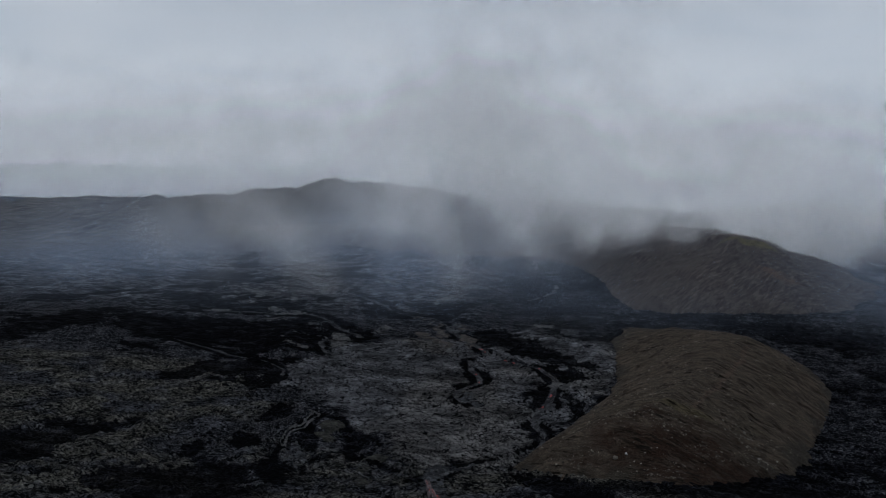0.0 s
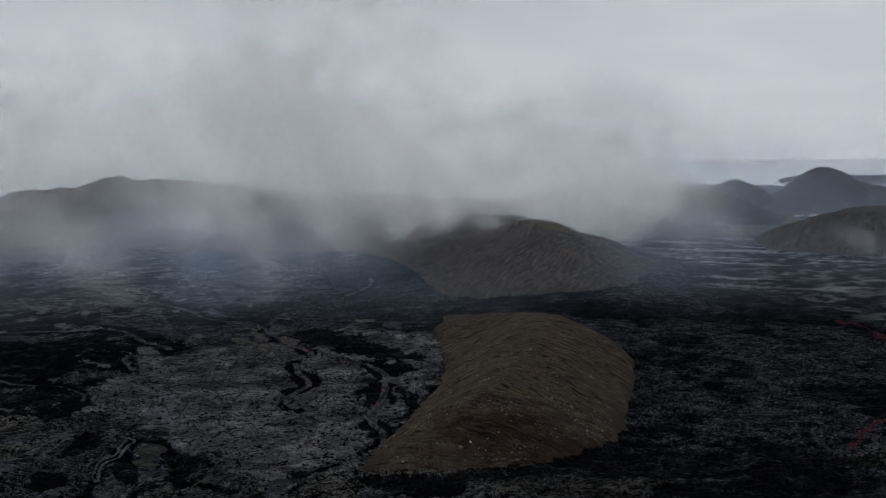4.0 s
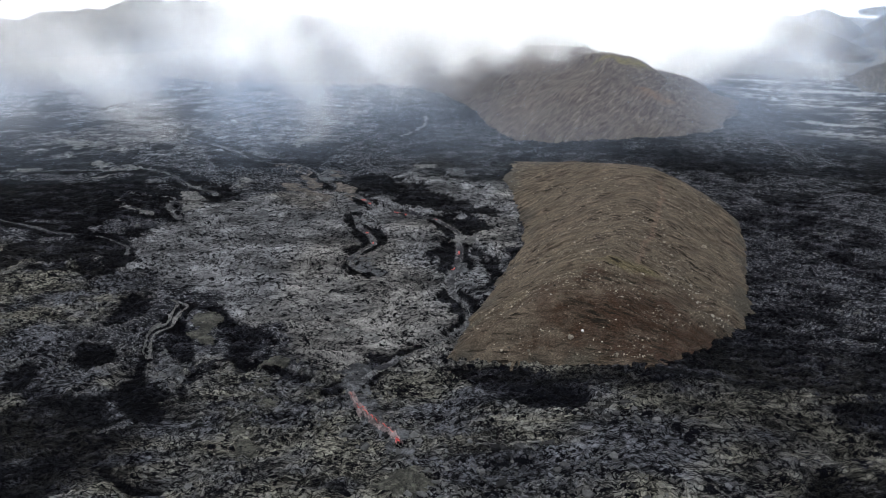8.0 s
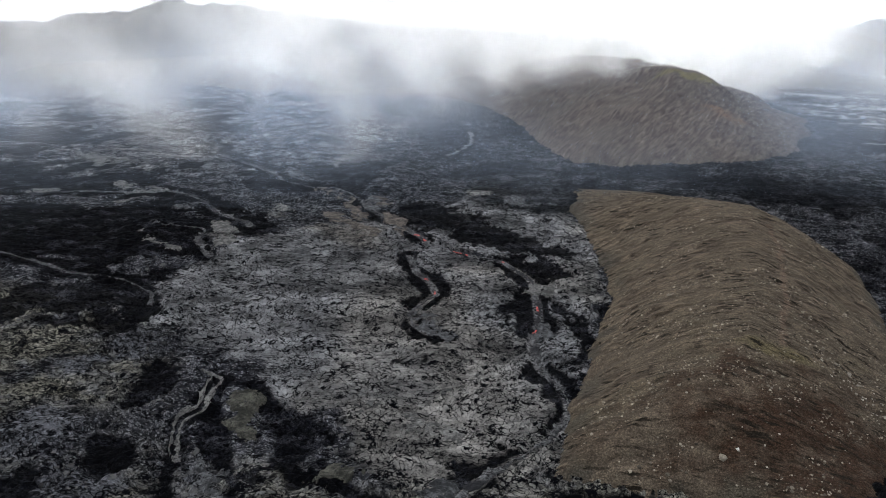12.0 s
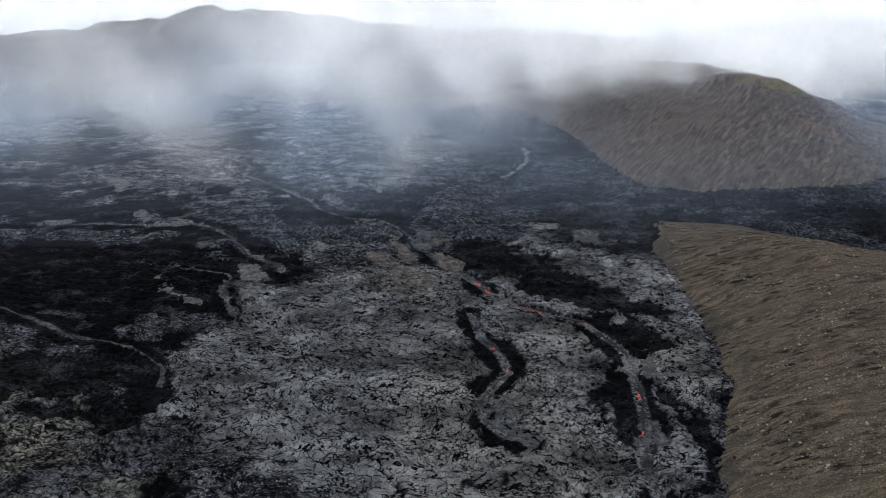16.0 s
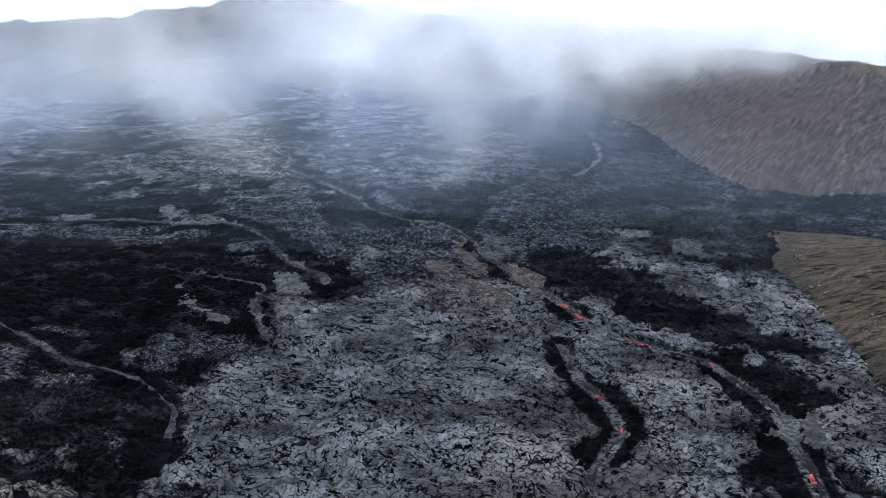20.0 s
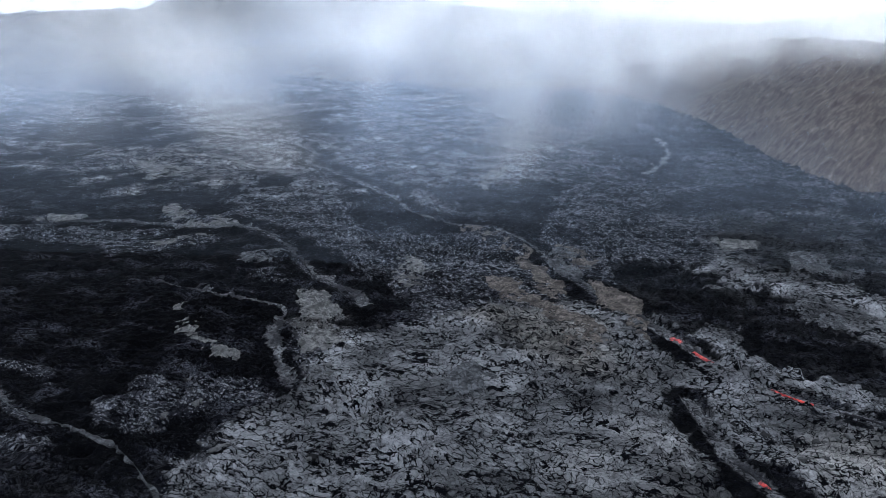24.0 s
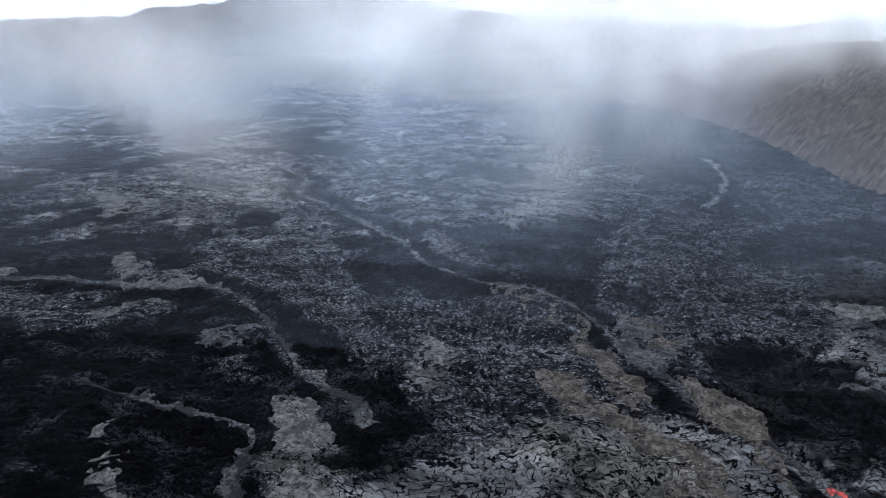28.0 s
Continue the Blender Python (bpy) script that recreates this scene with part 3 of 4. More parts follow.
def vapour_material(name, size=30.0, wisp=0.55):
    """Thin vapour: droplets that scatter the light from above, as dense as the layer's own thickness says; bluish where it is fine smoke."""
    m = Shade(name)
    long = m.node("ShaderNodeVectorMath", ((0, m.co), (1, (1.0, 0.25, 1.0))), operation="MULTIPLY").outputs[0]
    n = m.noise(size, 5, 0.55, long, 0.6)
    lump = m.ramp(n, (0.3, 1.0 - wisp), (0.65, 1.0))
    alpha = m.math("MULTIPLY", lump, m.attr("body"))
    color = m.mix(m.attr("steam"), (0.6, 0.72, 0.92), (0.97, 0.97, 0.968))
    up = m.node("ShaderNodeCombineXYZ", ((0, 0.0), (1, 0.0), (2, 1.0))).outputs[0]
    down = m.node("ShaderNodeCombineXYZ", ((0, 0.0), (1, 0.0), (2, -1.0))).outputs[0]
    front = m.node("ShaderNodeBsdfDiffuse", (("Color", color), ("Normal", up)))
    back = m.node("ShaderNodeBsdfTranslucent", (("Color", color), ("Normal", down)))
    scatter = m.node("ShaderNodeAddShader", ((0, front.outputs[0]), (1, back.outputs[0])))
    clear = m.node("ShaderNodeBsdfTransparent")
    both = m.node("ShaderNodeMixShader", ((0, alpha), (1, clear.outputs[0]), (2, scatter.outputs[0])))
    m.t.links.new(both.outputs[0], m.t.nodes["Material Output"].inputs["Surface"])
    return m.mat


LAVA = lava_material()
HILL_SOIL = soil_material("mossy_brown_soil", (0.038, 0.03, 0.026), (0.108, 0.088, 0.077), (0.074, 0.062, 0.054))
BROW_SOIL = hill_material()
FAR_SOIL = soil_material("bare_grey_brown_slope", (0.035, 0.031, 0.027), (0.15, 0.134, 0.118), (0.09, 0.084, 0.073), 22.0)
DARK_SOIL = soil_material("dark_brown_slope", (0.03, 0.024, 0.018), (0.085, 0.07, 0.055), (0.055, 0.05, 0.038), 18.0)
GRAVEL = stone_material("hill_gravel_stone", (0.012, 0.01, 0.008), (0.3, 0.265, 0.215))
BOULDER = stone_material("hill_stone", (0.05, 0.042, 0.033), (0.4, 0.37, 0.32))
WHITE_STONE = stone_material("pale_stone", (0.6, 0.58, 0.54), (0.75, 0.73, 0.7))
SLAB = stone_material("lava_slab", (0.008, 0.008, 0.009), (0.105, 0.105, 0.106))
CRUST = crust_material()
GREY_ROPE = tongue_material("grey_ropy_lava", (0.018, 0.019, 0.021), (0.11, 0.113, 0.122))
PALE_ROPE = tongue_material("pale_ropy_lava", (0.045, 0.045, 0.045), (0.185, 0.183, 0.18))
TAN_ROPE = tongue_material("tan_ropy_lava", (0.026, 0.023, 0.021), (0.155, 0.134, 0.121))
OLIVE_ROPE = tongue_material("olive_ropy_lava", (0.014, 0.014, 0.012), (0.08, 0.079, 0.066))
ROSE_ROPE = tongue_material("dusky_rose_lava_skin", (0.06, 0.05, 0.05), (0.3, 0.235, 0.235))
RUST = soil_material("rust_red_crust", (0.014, 0.007, 0.009), (0.12, 0.036, 0.042), (0.045, 0.016, 0.02), 5.0)
GLOW = glow_material()
WATER = water_material()

# ---- helpers for meshes ----


def mesh_of(name, verts, faces, material, smooth=True):
    me = bpy.data.meshes.new(name)
    me.from_pydata([tuple(v) for v in verts], [], [tuple(f) for f in faces])
    me.materials.append(material)
    if smooth:
        me.polygons.foreach_set("use_smooth", np.ones(len(me.polygons), bool))
    me.update()
    return me


def sheet_mesh(name, x, y, z, material, attrs=(), keep=None):
    """A sheet over a grid of points (arrays of one shape), with named values at its points."""
    rows, cols = x.shape
    idx = np.arange(rows * cols).reshape(rows, cols)
    quads = np.stack([idx[:-1, :-1], idx[:-1, 1:], idx[1:, 1:], idx[1:, :-1]], -1).reshape(-1, 4)
    co = np.stack([x.ravel(), y.ravel(), z.ravel()], 1)
    if keep is not None:
        k = keep.ravel()
        quads = quads[k[quads].all(1)]
        used = np.unique(quads)
        back = np.zeros(rows * cols, int)
        back[used] = np.arange(len(used))
        quads, co = back[quads], co[used]
        attrs = [(n, a.ravel()[used]) for n, a in attrs]
    me = bpy.data.meshes.new(name)
    me.vertices.add(len(co))
    me.vertices.foreach_set("co", co.ravel().astype(np.float32))
    me.loops.add(quads.size)
    me.loops.foreach_set("vertex_index", quads.ravel().astype(np.int32))
    me.polygons.add(len(quads))
    me.polygons.foreach_set("loop_start", np.arange(0, quads.size, 4, dtype=np.int32))
    me.polygons.foreach_set("use_smooth", np.ones(len(quads), bool))
    for n, a in attrs:
        me.attributes.new(n, "FLOAT", "POINT").data.foreach_set("value", np.ascontiguousarray(a, np.float32).ravel())
    me.materials.append(material)
    me.update()
    me.validate()
    return me


def stepped(start, stop, size, growth):
    out = [start]
    way = 1 if stop > start else -1
    while (stop - out[-1]) * way > 0:
        out.append(out[-1] + way * size)
        size *= growth
    return out[1:]


def part(name, me, parent, label=""):
    ob = new(name, me)
    ob.parent = parent
    return tagged(ob, label)


# ---- ground ----


def build_ground():
    xs = np.array(stepped(-150, -4950, 0.62, 1.026)[::-1] + list(np.arange(-150, 90, 0.6)) + stepped(90, 4950, 0.62, 1.026))
    ys = np.array(stepped(70, -4950, 2.0, 1.15)[::-1] + list(np.arange(70, 300, 0.55)) + stepped(300, 4950, 0.56, 1.0105))
    x, y = np.meshgrid(xs, ys)
    z, fresh, pale, warm, white, ropy, soil, grey, _ = lava_level(x, y)
    old = np.maximum(step(188, 158, y + 14 * fbm(x, y, 25, 3, seed=131)), step(-108, -132, x + 0.15 * (y - 200) + 12 * fbm(x, y, 25, 3, seed=133)) * step(262, 240, y)) * (1 - grey)
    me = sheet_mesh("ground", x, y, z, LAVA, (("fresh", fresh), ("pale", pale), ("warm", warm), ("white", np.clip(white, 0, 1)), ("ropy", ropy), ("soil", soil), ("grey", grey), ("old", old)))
    return tagged(new("ground", me), "rough dark grey lava field with black and ropy patches", "ground", kind="structure")


ground = build_ground()

sx, sy = np.meshgrid(np.linspace(-4900, 4900, 60), np.linspace(1150, 4900, 40))
tagged(new("water", sheet_mesh("water", sx, sy, np.full(sx.shape, -6.0), WATER)), "calm grey sea under a hazy sky", "sea", kind="structure")

# ---- hills ----


def near_hill_level(x, y):
    d = inside_distance(x + 2.2 * fbm(x, y, 11, 3, seed=201), y + 2.2 * fbm(x, y, 11, 3, seed=203), HILL_LINE)
    top = np.interp(y, [163, 170, 180, 195, 240, 282, 312, 345, 378], [17, 19, 20.5, 21.5, 20.8, 19.8, 16, 8.5, -1])
    half = np.interp(y, [163, 172, 195, 220, 262, 300, 330, 378], [16, 24, 33, 36, 36, 38, 32, 14])
    u = np.clip(d / half, -0.3, 1)
    up = np.where(u > 0, 1 - (1 - np.maximum(u, 0)) ** 1.5, u * 1.5)
    low = base_level(x, y)
    z = low + np.maximum(top - low, 1.5) * up + step(0, 8, d) * (1.0 * fbm(x, y, 14, 4, seed=211) + 0.5 * fbm(x * 0.3, y, 2.6, 4, 0.6, seed=213) + 0.35 * fbm(x, y, 1.6, 2, seed=217) * step(215, 175, y))
    return z - 0.6 * step(1.5, -2, d), d


def build_near_hill():
    x, y = np.meshgrid(np.arange(-36, 84, 0.45), np.arange(155, 388, 0.5))
    z, d = near_hill_level(x, y)
    brow = step(25, 6, np.hypot((x - 16) * 0.6, y - 179) + 12 * fbm(x, y, 6, 4, 0.65, seed=221))
    foot = step(7, 2, d) * step(0.0, 0.2, fbm(x, y, 9, 3, seed=223) + 0.1)
    moss = step(6, 2, np.hypot((x - 16) * 0.6, (y - 202) * 1.5) + 3 * fbm(x, y, 4, 3, seed=225)) + 0.1 * step(0.12, 0.3, fbm(x, y, 16, 3, seed=227))
    path = step(1.2, 0.3, line_distance(x + 2 * fbm(x, y, 9, 2, seed=229), y, np.array([(18, 206), (26, 226), (32, 244), (38, 264), (42, 284)], float)))
    me = sheet_mesh("hill", x, y, z, BROW_SOIL, (("brow", brow), ("foot", foot), ("moss", np.clip(moss, 0, 1)), ("path", path)), keep=d > -4)
    return tagged(new("hill", me), "bare brown mossy hill with scattered stones, ringed by lava", "hill")


def mound(name, label, line, crest, material, spread, seed, rough=3.0, cell=4.0, ridge=0.0, power=1.5, moss=(), ochre=()):
    """A hill over an outline; crest: heights at points, blended by distance."""
    pts = np.array(line, float)
    x, y = np.meshgrid(np.arange(pts[:, 0].min() - 20, pts[:, 0].max() + 20, cell), np.arange(pts[:, 1].min() - 20, pts[:, 1].max() + 20, cell))
    d = inside_distance(x + spread * 0.25 * fbm(x, y, spread, 3, seed=seed), y + spread * 0.25 * fbm(x, y, spread, 3, seed=seed + 2), line)
    weight = sum(1.0 / ((x - cx) ** 2 + (y - cy) ** 2 + 200) ** 1.5 for cx, cy, _ in crest)
    top = sum(cz / ((x - cx) ** 2 + (y - cy) ** 2 + 200) ** 1.5 for cx, cy, cz in crest) / weight
    u = np.clip(d / spread, -0.3, 1)
    up = np.where(u > 0, 1 - (1 - np.maximum(u, 0)) ** power, u)
    low = base_level(x, y)
    gully = ridge * np.abs(fbm(x + 0.4 * y, y * 0.3, spread * 0.4, 4, seed=seed + 5))
    z = low + (top - low) * up + step(0, spread * 0.4, d) * (rough * fbm(x, y, spread * 0.5, 5, 0.55, seed=seed + 9) - gully) - 1.5 * step(2, -4, d)
    spots = []
    for spot_name, where in (("moss", moss), ("ochre", ochre)):
        mask = np.zeros(x.shape)
        for cx, cy, rx, ry in where:
            mask = np.maximum(mask, step(1.2, 0.4, np.hypot((x - cx) / rx, (y - cy) / ry) + 1.2 * fbm(x, y, 14, 4, 0.6, seed=seed + 17)))
        spots.append((spot_name, mask))
    return tagged(new(name, sheet_mesh(name, x, y, z, material, spots, keep=d > -8)), label, "hill")


build_near_hill()
mound("hill", "broad brown hill with rocky flank, half hidden in steam", BACK_HILL_LINE, [(-60, 650, 14), (0, 560, 24), (30, 500, 33), (70, 512, 38), (118, 502, 32), (140, 590, 22), (60, 650, 26)], HILL_SOIL, 85, 301, 4.5, 2.0, 6.0, 1.5, [(72, 512, 15, 8)], [(80, 474, 12, 7)])
mound("mountain", "long grey-brown mountain ridge with gullied slopes", [(-1000, 500), (-620, 560), (-500, 640), (-480, 760), (-440, 800), (-330, 850), (-200, 890), (-60, 930), (60, 980), (60, 1110), (-400, 1090), (-1000, 1000)], [(-950, 740, 20), (-836, 760, 22), (-680, 800, 23), (-595, 850, 28), (-512, 925, 40), (-438, 930, 54), (-379, 935, 52), (-290, 945, 45), (-231, 960, 38), (-106, 1000, 32), (0, 1040, 28), (-900, 950, 0), (-600, 1040, 5), (-400, 1060, 15), (-200, 1090, 10)], FAR_SOIL, 130, 401, 7.0, 4.0, 12.0, 1.3)
mound("hill", "low dark brown hill beside pale streaked lava", [(300, 640), (345, 600), (420, 570), (600, 560), (700, 700), (520, 820), (380, 780), (310, 700)], [(400, 680, 27), (480, 680, 32), (600, 680, 30)], DARK_SOIL, 70, 501, 3.0, 5.0, 2.0)
mound("hill", "dark ridge in front of distant cones", [(200, 860), (290, 820), (380, 800), (420, 860), (420, 980), (220, 1000)], [(250, 900, 36), (320, 900, 33), (390, 900, 20)], DARK_SOIL, 60, 601, 3.0, 6.0, 2.0)
mound("volcanic_cone", "small grey volcanic cone in haze", [(340, 960), (420, 940), (470, 980), (460, 1080), (370, 1090)], [(408, 1021, 46)], DARK_SOIL, 60, 701, 2.0, 6.0, 2.0, 1.15)
mound("volcanic_cone", "broad grey volcanic cone near the coast", [(400, 930), (520, 880), (660, 900), (700, 1000), (620, 1080), (480, 1080)], [(506, 977, 62), (440, 1000, 34), (600, 960, 36)], DARK_SOIL, 90, 801, 3.0, 6.0, 3.0, 1.15)
mound("headland", "low dark spit of land in the sea", [(900, 1900), (1500, 1850), (2300, 2100), (2300, 2250), (1500, 2000), (900, 1960)], [(1500, 1950, 9), (2000, 2100, 10)], DARK_SOIL, 40, 901, 1.0, 14.0)
mound("hill", "pale tan plain swelling beyond the lava edge", [(-330, 700), (-264, 670), (-160, 670), (-100, 690), (-80, 800), (-200, 860), (-340, 820)], [(-260, 740, 0), (-160, 740, 2), (-200, 800, 6)], FAR_SOIL, 60, 951, 2.0, 5.0)

# ---- lava channels ----


def ribbon(name, line, width, lift, seed, material, rough=0.15, ragged=2.2):
    """A crusted strip draped along a line, ragged at its rims."""
    n = len(line)
    way = np.gradient(line, axis=0)
    side = np.stack([-way[:, 1], way[:, 0]], 1) / (np.linalg.norm(way, axis=1)[:, None] + 1e-9)
    across = np.linspace(-1, 1, 9)
    run = np.cumsum(np.linalg.norm(way, axis=1))
    wl = width * np.clip(0.8 + ragged * fbm(run, 0 * run, 5, 4, 0.7, seed=seed), 0.03, 2.4)
    wr = width * np.clip(0.8 + ragged * fbm(run, 0 * run, 5, 4, 0.7, seed=seed + 50), 0.03, 2.4)
    w = np.where(across < 0, wl[:, None], wr[:, None])
    x = line[:, :1] + side[:, :1] * across * w
    y = line[:, 1:] + side[:, 1:] * across * w
    z = lava_level(x, y)[0] + lift + 0.22 * (1 - across**2) + rough * fbm(x, y, 1.1, 3, seed=seed)
    z[:, (0, -1)] -= 0.45
    return sheet_mesh(name, x, y, z, material)


def build_channel(points, width, label, glows, seed, material=None, lift=0.02, ragged=2.2):
    material = material or CRUST
    line = smooth_line(points, 24)
    thing = tagged(new("lava_channel"), label, "lava channel", "lava channels")
    part("crust", ribbon("crust", line, width, lift, seed, material, ragged=ragged), thing)
    for k, (a, b, w) in enumerate(glows):
        some = line[int(a * len(line)) : max(int(b * len(line)), int(a * len(line)) + 3)]
        part("molten_patch", ribbon("molten_patch", some, width * w, lift + 0.14, seed + 3 + k, GLOW, 0.05, ragged), thing, "glowing red-orange molten lava")
    return thing


build_channel(CHANNEL_RIGHT, 0.95, "winding crusted lava channel with glowing red openings", [(0.0, 0.02, 0.5), (0.045, 0.075, 0.3), (0.12, 0.155, 0.32), (0.22, 0.235, 0.3), (0.42, 0.435, 0.4), (0.5, 0.515, 0.5)], 1001)
build_channel(CHANNEL_MIDDLE, 0.9, "short winding grey lava channel with glowing cracks", [(0.22, 0.25, 0.35), (0.37, 0.4, 0.35)], 1021)
build_channel(CHANNEL_LEFT, 0.42, "pale crusted lava stream through black clinker", [], 1041, GREY_ROPE, 0.02, 4.0)
build_channel(CHANNEL_UPPER, 0.9, "broad grey lava channel with dark levees", [(0.0, 0.015, 0.45)], 1061)
build_channel(CHANNEL_LONG, 1.3, "long cold grey lava channel with pale banks", [], 1081)
build_channel(CHANNEL_BEND, 1.1, "bent grey lava stream in black clinker", [], 1101)
build_channel(CHANNEL_BAR, 1.3, "pale grey curved lava bar on a dark slope", [], 1121, PALE_ROPE)
build_channel(CHANNEL_ARCH, 0.5, "arched cold lava channel with black rims", [], 1141, PALE_ROPE, 0.1)
build_channel(ROPE_ARCH, 0.4, "narrow pale rope of lava beside its twin", [], 1147, PALE_ROPE, 0.25)

build_channel(VEIN_EAST, 1.7, "rust-red vein of cooling lava in black rock", [], 1161, RUST)
build_channel(VEIN_NEAR, 0.9, "faint rust-red crack across dark lava", [], 1181, RUST)
build_channel(VEIN_FRONT, 1.1, "rust-red vein of cooling lava among dark rubble", [], 1191, RUST)

# ---- smooth lava tongues ----


def build_tongue(outline, label, material, thick=0.5, seed=0):
    """A smooth sheet of ropy lava with a rounded, lobed rim."""
    line = smooth_line(outline + outline[:1], 5)
    x, y = np.meshgrid(np.arange(line[:, 0].min() - 3, line[:, 0].max() + 3, 0.4), np.arange(line[:, 1].min() - 3, line[:, 1].max() + 3, 0.4))
    d = inside_distance(x + 3.4 * fbm(x, y, 5, 5, 0.6, seed=seed), y + 3.4 * fbm(x, y, 5, 5, 0.6, seed=seed + 3), line) - 1.0 * step(0.15, 0.3, fbm(x, y, 3.5, 4, 0.65, seed=seed + 5))
    ropes = 0.10 * np.sin(4.2 * d + 3 * fbm(x, y, 6, 3, seed=seed + 7)) * step(0.5, 2, d)
    level = lava_level(x, y)[0] * 0.35 + (base_level(x, y) - 0.25) * 0.65
    z = level + 0.6 * thick * np.sqrt(np.clip(d / 1.6, 0, 1)) + ropes + 0.3 * fbm(x, y, 4, 3, seed=seed + 9) - 0.9 * step(0.1, -0.8, d)
    return tagged(new("lava_tongue", sheet_mesh("lava_tongue", x, y, z, material, keep=d > -1.0)), label, "lava tongue", "smooth lava tongues")


